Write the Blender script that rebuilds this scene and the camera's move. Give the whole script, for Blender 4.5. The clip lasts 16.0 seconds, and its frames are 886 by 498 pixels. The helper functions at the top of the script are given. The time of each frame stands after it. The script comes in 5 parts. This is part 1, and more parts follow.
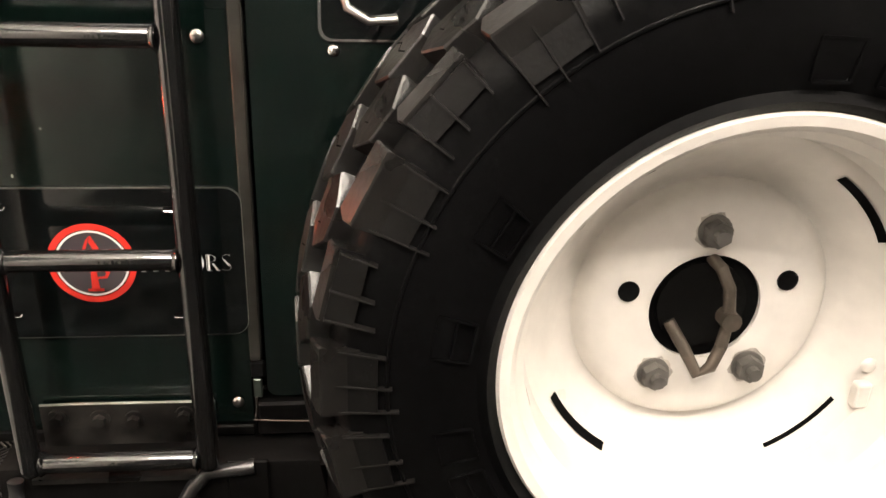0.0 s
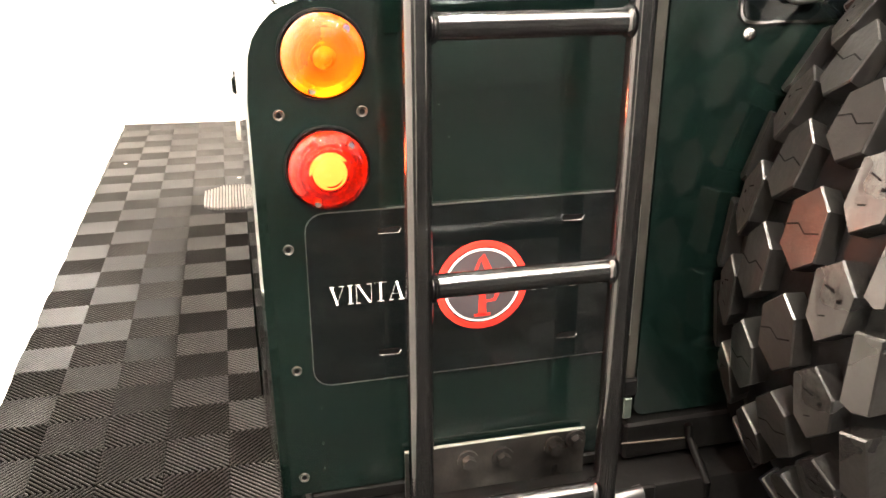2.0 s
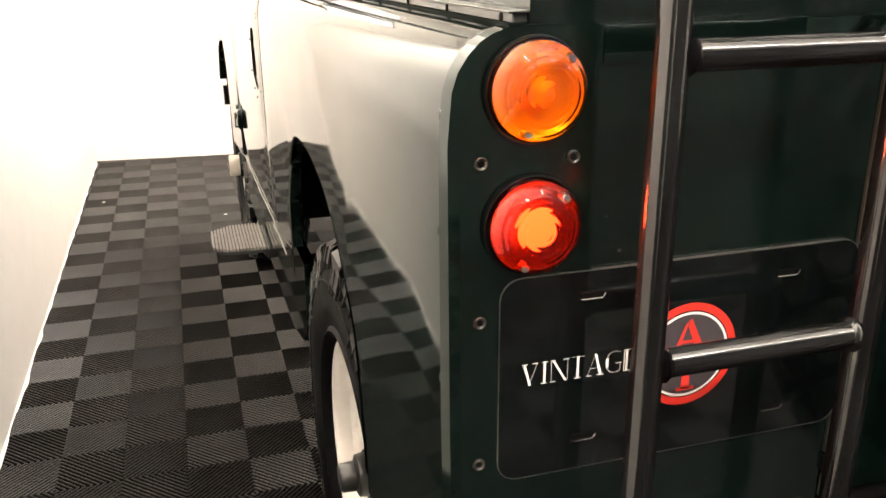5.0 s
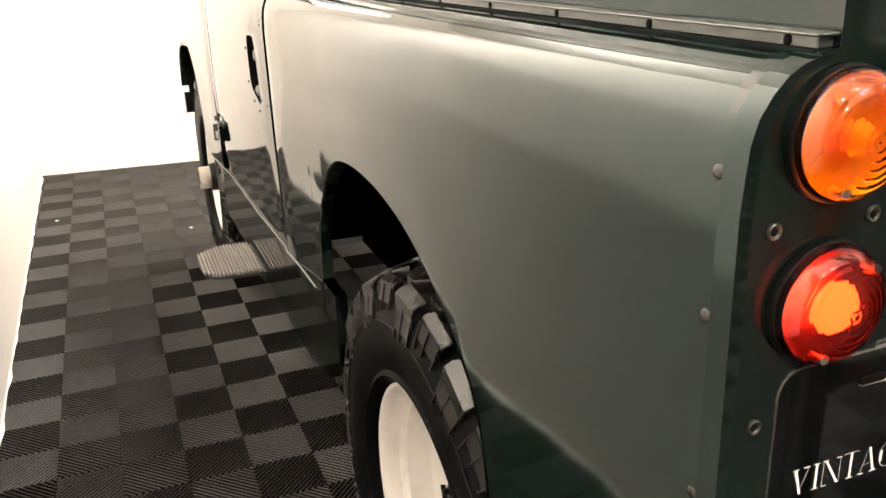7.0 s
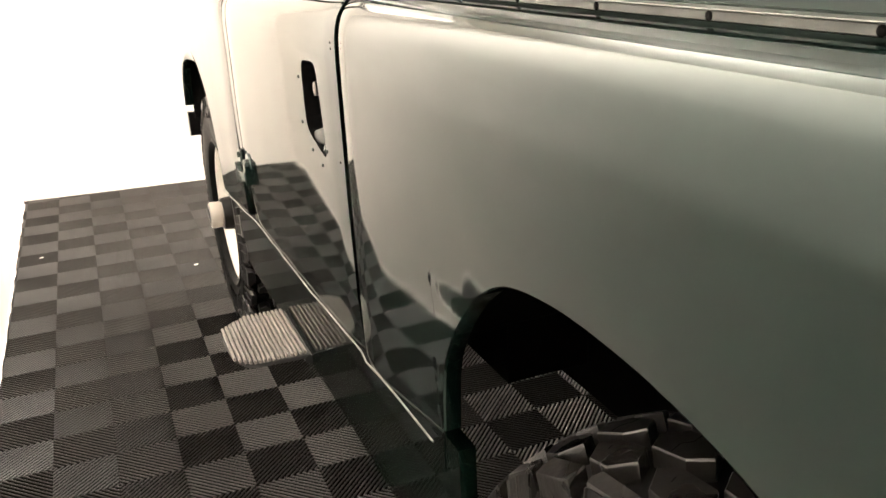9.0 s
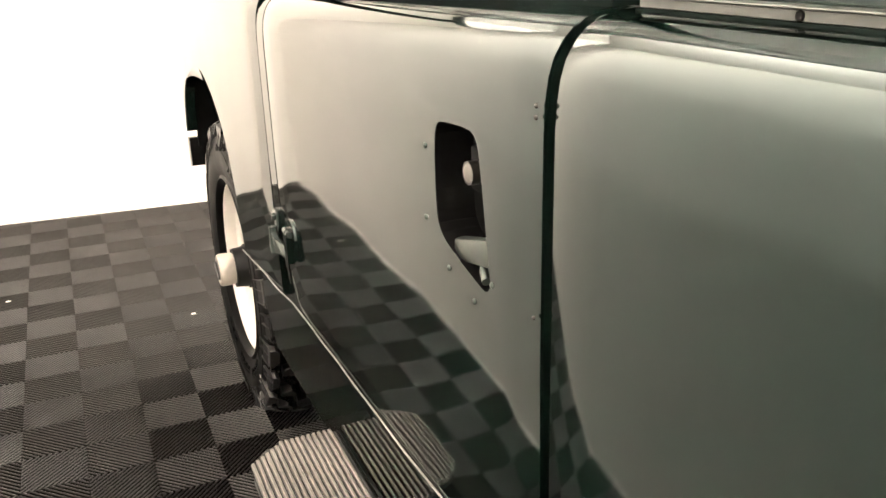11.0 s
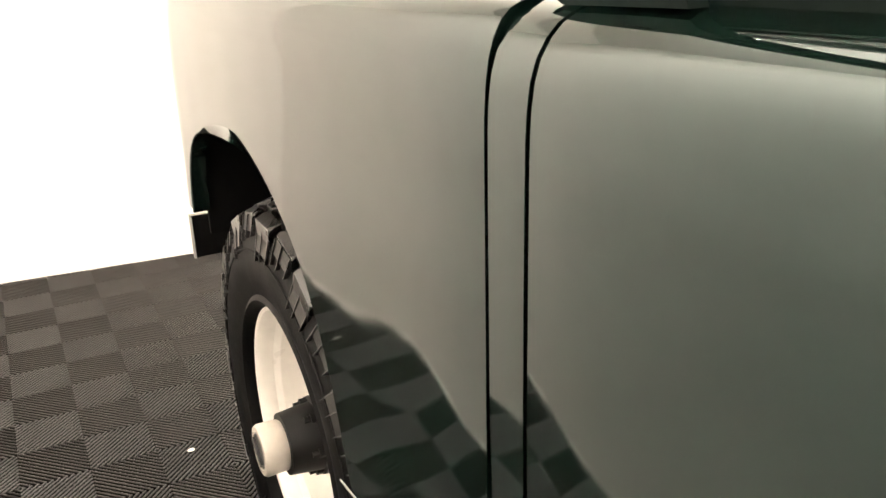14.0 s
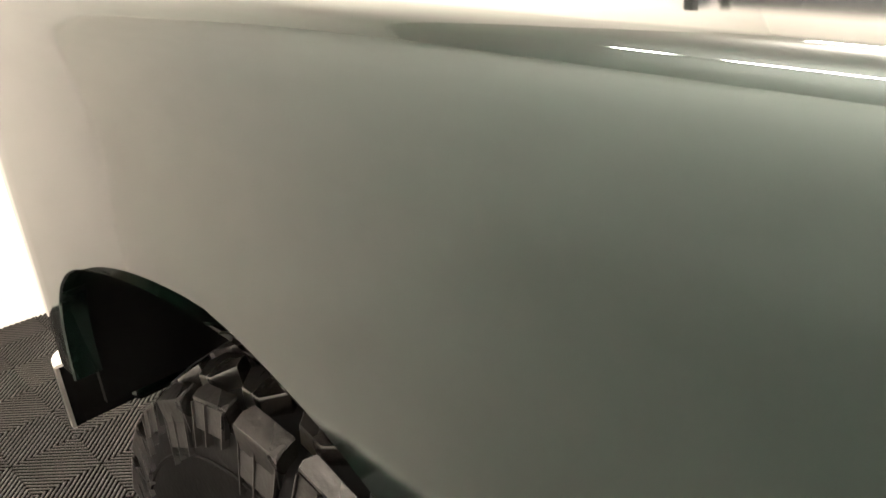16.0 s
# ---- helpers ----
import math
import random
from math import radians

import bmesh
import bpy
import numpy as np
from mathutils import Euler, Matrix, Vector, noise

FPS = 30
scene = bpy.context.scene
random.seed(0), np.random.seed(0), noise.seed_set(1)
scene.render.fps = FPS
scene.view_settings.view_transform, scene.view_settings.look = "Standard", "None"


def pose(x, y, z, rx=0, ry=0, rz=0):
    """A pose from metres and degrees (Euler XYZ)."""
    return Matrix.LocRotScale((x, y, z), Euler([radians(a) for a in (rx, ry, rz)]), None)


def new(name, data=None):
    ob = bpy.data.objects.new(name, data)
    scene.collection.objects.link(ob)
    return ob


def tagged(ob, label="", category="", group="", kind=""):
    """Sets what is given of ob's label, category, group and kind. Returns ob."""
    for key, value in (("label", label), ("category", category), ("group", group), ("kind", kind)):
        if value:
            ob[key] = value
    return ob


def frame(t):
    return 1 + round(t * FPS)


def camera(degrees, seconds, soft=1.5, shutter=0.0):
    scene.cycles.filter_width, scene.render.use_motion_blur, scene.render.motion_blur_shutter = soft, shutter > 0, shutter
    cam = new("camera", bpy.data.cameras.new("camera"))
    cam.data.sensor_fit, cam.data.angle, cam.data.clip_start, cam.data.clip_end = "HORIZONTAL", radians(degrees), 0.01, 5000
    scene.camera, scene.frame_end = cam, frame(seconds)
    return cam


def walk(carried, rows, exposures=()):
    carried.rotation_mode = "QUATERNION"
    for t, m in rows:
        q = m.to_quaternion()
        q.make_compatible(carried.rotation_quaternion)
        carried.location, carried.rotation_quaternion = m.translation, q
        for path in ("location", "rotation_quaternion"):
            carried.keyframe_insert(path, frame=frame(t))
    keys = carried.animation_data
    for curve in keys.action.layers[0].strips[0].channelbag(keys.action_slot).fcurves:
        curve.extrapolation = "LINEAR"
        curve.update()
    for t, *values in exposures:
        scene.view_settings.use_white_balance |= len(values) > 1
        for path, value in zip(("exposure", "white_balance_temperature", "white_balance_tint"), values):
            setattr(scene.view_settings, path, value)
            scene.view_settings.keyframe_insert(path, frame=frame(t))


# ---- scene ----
# seconds, eye in metres, yaw, pitch and roll in degrees
cam = camera(55.55, 16.0, soft=1.5, shutter=0.0)
PATH = [
    (0, -0.3586, -0.8121, 1.2346, -6.421, -23.287, 2.017),
    (0.5, -0.4792, -0.7465, 1.2252, -8.469, -23.715, 1.448),
    (1, -0.6226, -0.6739, 1.2078, -12.485, -24.478, 0.841),
    (1.5, -0.7190, -0.6855, 1.1997, -13.656, -23.324, 0.749),
    (2, -0.8274, -0.6825, 1.1779, -13.797, -20.908, -0.071),
    (2.5, -0.9322, -0.5959, 1.1767, -17.438, -20.230, -0.379),
    (3, -1.0089, -0.5353, 1.1752, -20.477, -19.301, 0.056),
    (3.5, -1.0470, -0.5062, 1.1676, -21.217, -18.607, 0.461),
    (3.7, -1.0462, -0.5058, 1.1691, -21.064, -18.655, 0.546),
    (5.8, -0.9491, -0.5256, 1.1655, -15.218, -19.026, -1.073),
    (6, -0.9853, -0.4974, 1.1681, -15.870, -18.927, -1.199),
    (6.5, -1.0630, -0.4002, 1.1762, -18.838, -19.562, -1.874),
    (7, -1.0999, -0.3229, 1.1816, -21.067, -19.819, -2.100),
    (7.5, -1.1006, -0.2082, 1.1783, -21.205, -19.897, -2.239),
    (8, -1.0971, -0.0955, 1.1736, -21.154, -20.080, -2.514),
    (8.5, -1.1186, 0.0707, 1.1775, -21.706, -20.120, -2.949),
    (9, -1.1159, 0.2176, 1.1789, -21.979, -20.107, -2.806),
    (9.2, -1.1080, 0.2800, 1.1818, -21.688, -20.076, -2.530),
    (11.3, -1.1121, 0.8825, 1.1693, -23.877, -20.278, -1.763),
    (11.5, -1.1073, 0.9440, 1.1706, -23.897, -20.529, -2.034),
    (12, -1.0985, 1.0832, 1.1601, -23.777, -20.634, -1.679),
    (12.5, -1.1128, 1.2379, 1.1602, -24.838, -20.736, -1.367),
    (13, -1.1157, 1.3972, 1.1560, -26.315, -20.875, -1.026),
    (13.5, -1.1080, 1.5562, 1.1489, -27.152, -20.520, -1.782),
    (14, -1.0871, 1.7326, 1.1461, -27.180, -20.730, -1.562),
    (14.5, -1.0933, 1.9070, 1.1476, -29.068, -20.940, -1.097),
    (15, -1.0756, 2.0495, 1.1522, -31.172, -21.478, -1.307),
    (15.5, -1.0498, 2.2103, 1.1557, -34.191, -22.323, -2.582),
    (16, -1.0331, 2.3464, 1.1614, -41.135, -24.685, -4.712),
]
EXPOSURE = [(0, -0.45), (0.5, 0.14), (1, 1.12), (1.5, 1.27), (2, 1.05), (2.5, 0.42), (3, 0.2), (3.5, 0.03), (6, -0.28), (8.5, -0.12), (9, -0.02), (11.5, 0.08), (13.5, 0.05), (14, -0.08), (14.5, -0.14), (15.5, -0.16), (16, -0.2)]
walk(cam, [(t, pose(x, y, z, 90 + p, 0, w) @ pose(0, 0, 0, 0, 0, r)) for t, x, y, z, w, p, r in PATH], EXPOSURE)

# ------------------------------------------------------------------ light
world = bpy.data.worlds.new("world")
scene.world = world
world.use_nodes = True
world.node_tree.nodes["Background"].inputs[0].default_value = (1.0, 0.95, 0.9, 1)
world.node_tree.nodes["Background"].inputs[1].default_value = 0.05


def lamp(name, x, y, z, sx, sy, watts, colour, rx=0, ry=0, rz=0):
    data = bpy.data.lights.new(name, "AREA")
    data.shape, data.size, data.size_y, data.energy, data.color = "RECTANGLE", sx, sy, watts, colour
    ob = new(name, data)
    ob.matrix_world = pose(x, y, z, rx, ry, rz)
    return ob


WARM = (1.0, 0.90, 0.80)
CEIL, HANG = 3.0, 2.6
# across, along and length of each hanging tube, with its power; those of a negative length hang across the room
# only bonnet and rear rung streaks place tubes; the rest are added unseen fill
TUBES = [(0.55, 1.30, 1.25), (-0.45, 2.70, 1.20), (-0.45, 3.52, 0.18), (-0.25, 0.35, 1.25), (0.2, -1.35, -1.25), (-1.0, -1.7, 1.25), (1.9, 3.2, 1.25), (1.9, 0.6, 1.25), (1.5, -1.35, -1.25), (2.8, -1.35, -1.25)]
WATTS = [100, 112, 16, 140, 58, 76, 75, 30, 24, 24]
for k, ((tx, ty, tl), watts) in enumerate(zip(TUBES, WATTS)):
    turn = 90 if tl < 0 else 0
    lamp("tube_light", tx, ty, HANG - 0.012, 0.03, abs(tl), watts * (0.6 if k < 4 else 1.0), WARM, rz=turn)
    lamp("tube_uplight", tx, ty, HANG + 0.012, 0.03, abs(tl), watts * (0.3 if k < 4 else 1.6), WARM, 180, rz=turn)
    if k < 4:
        for side in (-1, 1):
            lamp("tube_sidelight", tx + side * 0.012, ty, HANG, 0.03, tl, watts * 1.15, WARM, 0, side * -90)

# ------------------------------------------------------------------ materials


def mat(name, base, rough=0.5, metal=0.0, noise_scale=40.0, vary=0.12, bump=0.0, bump_scale=60.0, coat=0.0, rough_vary=0.1,
        emit=None, emit_strength=0.0, alpha_glass=0.0, big=6.0, ior=1.5, wave=0.0, wave_scale=2.0, specular=0.5):
    m = bpy.data.materials.new(name)
    m.use_nodes = True
    nt = m.node_tree
    b = nt.nodes["Principled BSDF"]
    L = nt.links.new
    tc = nt.nodes.new("ShaderNodeTexCoord")
    n1 = nt.nodes.new("ShaderNodeTexNoise")
    n1.inputs["Scale"].default_value, n1.inputs["Detail"].default_value = noise_scale, 6
    n2 = nt.nodes.new("ShaderNodeTexNoise")
    n2.inputs["Scale"].default_value, n2.inputs["Detail"].default_value = big, 4
    for n in (n1, n2):
        L(tc.outputs["Object"], n.inputs["Vector"])
    mul = nt.nodes.new("ShaderNodeMath")
    mul.operation = "MULTIPLY"
    L(n1.outputs["Fac"], mul.inputs[0])
    L(n2.outputs["Fac"], mul.inputs[1])
    ramp = nt.nodes.new("ShaderNodeMapRange")
    ramp.inputs["From Min"].default_value, ramp.inputs["From Max"].default_value = 0.12, 0.4
    ramp.inputs["To Min"].default_value, ramp.inputs["To Max"].default_value = 1 - vary, 1 + vary
    L(mul.outputs[0], ramp.inputs["Value"])
    mix = nt.nodes.new("ShaderNodeMix")
    mix.data_type, mix.blend_type = "RGBA", "MULTIPLY"
    mix.inputs["Factor"].default_value = 1.0
    mix.inputs["A"].default_value = (*base, 1)
    L(ramp.outputs["Result"], mix.inputs["B"])
    L(mix.outputs["Result"], b.inputs["Base Color"])
    rr = nt.nodes.new("ShaderNodeMapRange")
    rr.inputs["From Min"].default_value, rr.inputs["From Max"].default_value = 0.3, 0.7
    rr.inputs["To Min"].default_value = max(0.02, rough * (1 - rough_vary))
    rr.inputs["To Max"].default_value = min(1.0, rough * (1 + rough_vary))
    L(n2.outputs["Fac"], rr.inputs["Value"])
    L(rr.outputs["Result"], b.inputs["Roughness"])
    b.inputs["Metallic"].default_value = metal
    b.inputs["IOR"].default_value = ior
    b.inputs["Specular IOR Level"].default_value = specular
    b.inputs["Coat Weight"].default_value = coat
    b.inputs["Coat Roughness"].default_value = 0.03
    if alpha_glass:
        b.inputs["Transmission Weight"].default_value = alpha_glass
    if emit:
        b.inputs["Emission Color"].default_value = (*emit, 1)
        b.inputs["Emission Strength"].default_value = emit_strength
    last = None
    if bump:
        nb = nt.nodes.new("ShaderNodeTexNoise")
        nb.inputs["Scale"].default_value, nb.inputs["Detail"].default_value = bump_scale, 5
        L(tc.outputs["Object"], nb.inputs["Vector"])
        bp = nt.nodes.new("ShaderNodeBump")
        bp.inputs["Strength"].default_value, bp.inputs["Distance"].default_value = bump, 0.002
        L(nb.outputs["Fac"], bp.inputs["Height"])
        last = bp
    if wave:
        nw = nt.nodes.new("ShaderNodeTexNoise")
        nw.inputs["Scale"].default_value, nw.inputs["Detail"].default_value = wave_scale, 2
        L(tc.outputs["Object"], nw.inputs["Vector"])
        bw = nt.nodes.new("ShaderNodeBump")
        bw.inputs["Strength"].default_value, bw.inputs["Distance"].default_value = 1.0, wave
        L(nw.outputs["Fac"], bw.inputs["Height"])
        if last:
            L(last.outputs["Normal"], bw.inputs["Normal"])
        last = bw
    if last:
        L(last.outputs["Normal"], b.inputs["Normal"])
    return m


PAINT = mat("green_paint", (0.0014, 0.0040, 0.0030), 0.05, vary=0.1, rough_vary=0.3, noise_scale=25)
PAINT.node_tree.nodes["Principled BSDF"].inputs["Specular Tint"].default_value = (0.83, 1.0, 0.97, 1)
HINGE = mat("worn_green_hinge", (0.035, 0.045, 0.04), 0.25, vary=0.3, bump=0.1)
STRIP = mat("worn_edge_metal", (0.032, 0.030, 0.026), 0.4, metal=0.5, vary=0.4, bump=0.2, bump_scale=90)
TRIM = mat("worn_alloy_trim", (0.06, 0.075, 0.065), 0.35, metal=0.6, vary=0.35, bump=0.2, bump_scale=90)
CAPPING = mat("galvanised_capping", (0.055, 0.060, 0.054), 0.30, metal=0.25, vary=0.25, bump=0.15, bump_scale=90)
GASKET = mat("dark_green_seal", (0.004, 0.0065, 0.0055), 0.8, vary=0.3, bump=0.2, specular=0.03)
REARPAINT = mat("hand_worked_green_paint", (0.0016, 0.0046, 0.0036), 0.19, vary=0.2, rough_vary=0.4, noise_scale=18, wave=0.0022, wave_scale=9.0)
BLACK = mat("black_steel", (0.012, 0.012, 0.012), 0.30, vary=0.25, bump=0.12, bump_scale=120)
GLOSSBLACK = mat("gloss_black_tube", (0.004, 0.004, 0.004), 0.07, vary=0.2, bump=0.06, bump_scale=160, rough_vary=0.4, specular=0.85)
SATIN = mat("satin_black_steel", (0.004, 0.004, 0.004), 0.45, vary=0.25, bump=0.1, bump_scale=120, specular=0.2)
# underbody colour; also stands for shade in holes, slots, slits and screw recesses
DARK = mat("underbody_black_and_hole_shade", (0.0015, 0.0015, 0.0015), 0.85, vary=0.3, bump=0.3, specular=0.06)
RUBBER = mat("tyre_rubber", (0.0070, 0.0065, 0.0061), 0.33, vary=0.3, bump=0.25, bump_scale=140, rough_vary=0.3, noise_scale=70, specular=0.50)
# same rubber as the tread, darkened: shade of the lug faces as colour
LUGSHADE = mat("shaded_lug_rubber", (0.0034, 0.0032, 0.0031), 0.42, vary=0.3, bump=0.25, bump_scale=140, rough_vary=0.3, noise_scale=70, specular=0.26)
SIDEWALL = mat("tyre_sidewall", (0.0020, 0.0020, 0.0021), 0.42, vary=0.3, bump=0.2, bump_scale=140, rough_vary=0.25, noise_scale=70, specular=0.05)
NUT = mat("dull_zinc_nut", (0.17, 0.16, 0.145), 0.45, metal=0.6, vary=0.35, bump=0.3)
HANDLE = mat("grey_handle_metal", (0.034, 0.042, 0.036), 0.34, metal=0.25, vary=0.15, bump=0.1)
UNDER = mat("chassis_black", (0.0020, 0.0019, 0.0018), 0.6, vary=0.4, bump=0.3, bump_scale=90, specular=0.07)
SEAL = mat("rubber_seal", (0.014, 0.014, 0.014), 0.6, vary=0.2)
WHITE = mat("white_wheel_enamel", (0.72, 0.69, 0.64), 0.30, vary=0.07, bump=0.05, bump_scale=60, coat=0.2)
STEEL = mat("zinc_steel", (0.45, 0.44, 0.42), 0.32, metal=1.0, vary=0.25, bump=0.15)
CHROME = mat("bright_metal", (0.75, 0.74, 0.72), 0.14, metal=1.0, vary=0.15)
MIRROR = mat("mirror_silver", (0.90, 0.91, 0.90), 0.02, metal=1.0, vary=0.01)
SILLEDGE = mat("worn_sill_metal", (0.26, 0.26, 0.24), 0.4, metal=0.7, vary=0.5, bump=0.3, noise_scale=25, big=9)
GRIME = mat("grime_on_enamel", (0.42, 0.385, 0.34), 0.5, vary=0.45, noise_scale=60, big=40)
GRIMY = mat("grimy_worn_steel", (0.011, 0.010, 0.009), 0.42, metal=0.35, vary=0.8, bump=0.5, bump_scale=70, noise_scale=55, big=14, rough_vary=0.5)
RUST = mat("dull_rusty_steel", (0.10, 0.082, 0.066), 0.55, metal=0.7, vary=0.4, bump=0.4)
WALL = mat("white_wall_paint", (0.82, 0.785, 0.74), 0.65, vary=0.03, bump=0.08, bump_scale=120, big=1.2, noise_scale=9)
CEILING = mat("ceiling_paint", (0.75, 0.73, 0.70), 0.7, vary=0.03)
GREYWALL = mat("dark_rear_wall", (0.05, 0.05, 0.052), 0.7, vary=0.15)
TILE = mat("black_floor_tile", (0.0120, 0.0100, 0.0090), 0.40, vary=0.18, bump=0.02, bump_scale=160, specular=0.58, noise_scale=60, big=3.0)
# same plastic as TILE; groove shade is put into the flank colour
TILESHADE = mat("shaded_tile_flank", (0.0028, 0.0025, 0.0023), 0.7, vary=0.2, specular=0.04)
# slab below the slats, blackened to stand for shade in the gaps
TILEBASE = mat("shaded_tile_gap", (0.004, 0.004, 0.004), 0.8, vary=0.2, specular=0.05)
PLATE = mat("black_plate", (0.002, 0.003, 0.003), 0.08, vary=0.1, bump=0.01)
INKW = mat("white_ink", (0.8, 0.8, 0.78), 0.4, vary=0.03)
INKR = mat("red_ink", (0.62, 0.03, 0.02), 0.35, vary=0.05)
INKG = mat("charcoal_ink", (0.045, 0.04, 0.045), 0.3, vary=0.05)
GLASS = mat("window_glass", (0.55, 0.62, 0.60), 0.02, vary=0.02, alpha_glass=1.0)
CREAM = mat("cream_hub_cap", (0.42, 0.39, 0.34), 0.35, vary=0.12, bump=0.1)
RIBBED = mat("ribbed_step_rubber", (0.15, 0.138, 0.125), 0.45, vary=0.25, bump=0.2)
SKYLIGHT = mat("daylight", (0.7, 0.8, 1.0), 0.9, emit=(0.62, 0.78, 1.0), emit_strength=1.6)
DIFFUSER = mat("lamp_diffuser", (0.9, 0.88, 0.84), 0.4, emit=(1.0, 0.92, 0.84), emit_strength=6.0)


def lens_glass(name, tint):
    """Clear coloured moulded glass."""
    m = mat(name, tint, 0.03, vary=0.03, alpha_glass=1.0, ior=1.46)
    return m


AMBERLENS = lens_glass("amber_lens", (0.97, 0.285, 0.005))
REDLENS = lens_glass("red_lens", (0.95, 0.056, 0.016))
SILVER = mat("lamp_reflector", (0.58, 0.56, 0.52), 0.28, metal=0.55, vary=0.08)
# silver bowl recoloured near-black red to hold down glow at the lens rim
DULL = mat("darkened_lamp_reflector", (0.0020, 0.0005, 0.0005), 0.55, vary=0.08, specular=0.04)
DIMBULB = mat("unlit_bulb", (0.75, 0.42, 0.10), 0.15, vary=0.05)
LITBULB = mat("lit_bulb", (0.9, 0.6, 0.4), 0.4, emit=(1.0, 0.27, 0.13), emit_strength=700.0)

# ------------------------------------------------------------------ mesh helpers


def part(name, bm, material, parent=None, label="", smooth=None, m=None):
    me = bpy.data.meshes.new(name)
    bmesh.ops.recalc_face_normals(bm, faces=bm.faces)
    bm.to_mesh(me)
    bm.free()
    if smooth is not None:
        me.polygons.foreach_set("use_smooth", [True] * len(me.polygons))
        me.set_sharp_from_angle(angle=radians(smooth))
    me.materials.append(material)
    ob = new(name, me)
    if m is not None:
        ob.matrix_basis = m
    ob.parent = parent
    return tagged(ob, label)


def thing(name, label, category, kind="", group="", m=None):
    ob = new(name)
    if m is not None:
        ob.matrix_basis = m
    return tagged(ob, label, category, group, kind)


def box(bm, x0, x1, y0, y1, z0, z1, bevel=0.0, seg=2):
    r = bmesh.ops.create_cube(bm, size=1.0, matrix=Matrix.LocRotScale(((x0 + x1) / 2, (y0 + y1) / 2, (z0 + z1) / 2), None, (abs(x1 - x0), abs(y1 - y0), abs(z1 - z0))))
    if bevel:
        edges = list({e for v in r["verts"] for e in v.link_edges})
        bmesh.ops.bevel(bm, geom=edges, offset=bevel, segments=seg, affect="EDGES", profile=0.5)
    return bm


def cyl(bm, a, b, r, seg=16, r2=None):
    a, b = Vector(a), Vector(b)
    d = b - a
    q = d.to_track_quat("Z", "Y")
    bmesh.ops.create_cone(bm, cap_ends=True, segments=seg, radius1=r, radius2=r if r2 is None else r2, depth=d.length,
                          matrix=Matrix.LocRotScale((a + b) / 2, q, None))
    return bm


def dome(bm, p, axis, r, h, seg=10, rings=3):
    """A low round screw or rivet head whose flat side lies at p."""
    m = Matrix.Translation(p) @ Vector(axis).to_track_quat("Z", "Y").to_matrix().to_4x4()
    prev = None
    for k in range(rings + 1):
        a = k / rings * math.pi / 2
        if k == rings:
            v = bm.verts.new(m @ Vector((0, 0, h)))
            for i in range(seg):
                bm.faces.new((prev[i], prev[(i + 1) % seg], v))
        else:
            ring = [bm.verts.new(m @ Vector((r * math.cos(a) * math.cos(i / seg * math.tau), r * math.cos(a) * math.sin(i / seg * math.tau), h * math.sin(a)))) for i in range(seg)]
            if prev:
                for i in range(seg):
                    bm.faces.new((prev[i], prev[(i + 1) % seg], ring[(i + 1) % seg], ring[i]))
            prev = ring
    return bm


def tube(bm, pts, r, seg=10, square=False):
    """A rod bent along points."""
    pts = [Vector(p) for p in pts]
    prev = None
    up = Vector((0, 0, 1))
    for i, p in enumerate(pts):
        d = (pts[min(i + 1, len(pts) - 1)] - pts[max(i - 1, 0)]).normalized()
        s = d.cross(up)
        if s.length < 0.05:
            s = d.cross(Vector((0, 1, 0)))
        s.normalize()
        u = s.cross(d).normalized()
        ring = [bm.verts.new(p + r * (math.cos(k / seg * math.tau) * s + math.sin(k / seg * math.tau) * u)) for k in range(seg)]
        if prev:
            for k in range(seg):
                bm.faces.new((prev[k], prev[(k + 1) % seg], ring[(k + 1) % seg], ring[k]))
        else:
            bm.faces.new(ring)
        prev = ring
    bm.faces.new(prev)
    return bm


def lathe(bm, prof, seg=64, closed=True):
    """Turns a profile of (radius, x) about the x axis."""
    rings = []
    for r, x in prof:
        rings.append([bm.verts.new((x, r * math.cos(i / seg * math.tau), r * math.sin(i / seg * math.tau))) for i in range(seg)])
    n = len(rings)
    for k in range(n if closed else n - 1):
        a, b = rings[k], rings[(k + 1) % n]
        for i in range(seg):
            bm.faces.new((a[i], a[(i + 1) % seg], b[(i + 1) % seg], b[i]))
    return bm


def interp(pts, v):
    if v <= pts[0][0]:
        return pts[0][1]
    for (a, fa), (b, fb) in zip(pts, pts[1:]):
        if v <= b:
            return fa + (fb - fa) * (v - a) / max(b - a, 1e-9)
    return pts[-1][1]


def prism(bm, poly, x0, x1):
    """A plate with outline poly in (y, z) between two values of x."""
    a = [bm.verts.new((x0, y, z)) for y, z in poly]
    b = [bm.verts.new((x1, y, z)) for y, z in poly]
    n = len(poly)
    bm.faces.new(a)
    bm.faces.new(b[::-1])
    for i in range(n):
        bm.faces.new((a[i], b[i], b[(i + 1) % n], a[(i + 1) % n]))
    return bm


def plate_y(bm, poly, y0, y1):
    """A plate with outline poly in (x, z) between two values of y."""
    a = [bm.verts.new((x, y0, z)) for x, z in poly]
    b = [bm.verts.new((x, y1, z)) for x, z in poly]
    n = len(poly)
    bm.faces.new(a)
    bm.faces.new(b[::-1])
    for i in range(n):
        bm.faces.new((a[i], b[i], b[(i + 1) % n], a[(i + 1) % n]))
    return bm


def rounded(x0, x1, z0, z1, r, n=5):
    out = []
    for cx, cz, a0 in ((x1 - r, z1 - r, 0), (x0 + r, z1 - r, 90), (x0 + r, z0 + r, 180), (x1 - r, z0 + r, 270)):
        for k in range(n + 1):
            a = radians(a0 + 90 * k / n)
            out.append((cx + r * math.cos(a), cz + r * math.sin(a)))
    return out


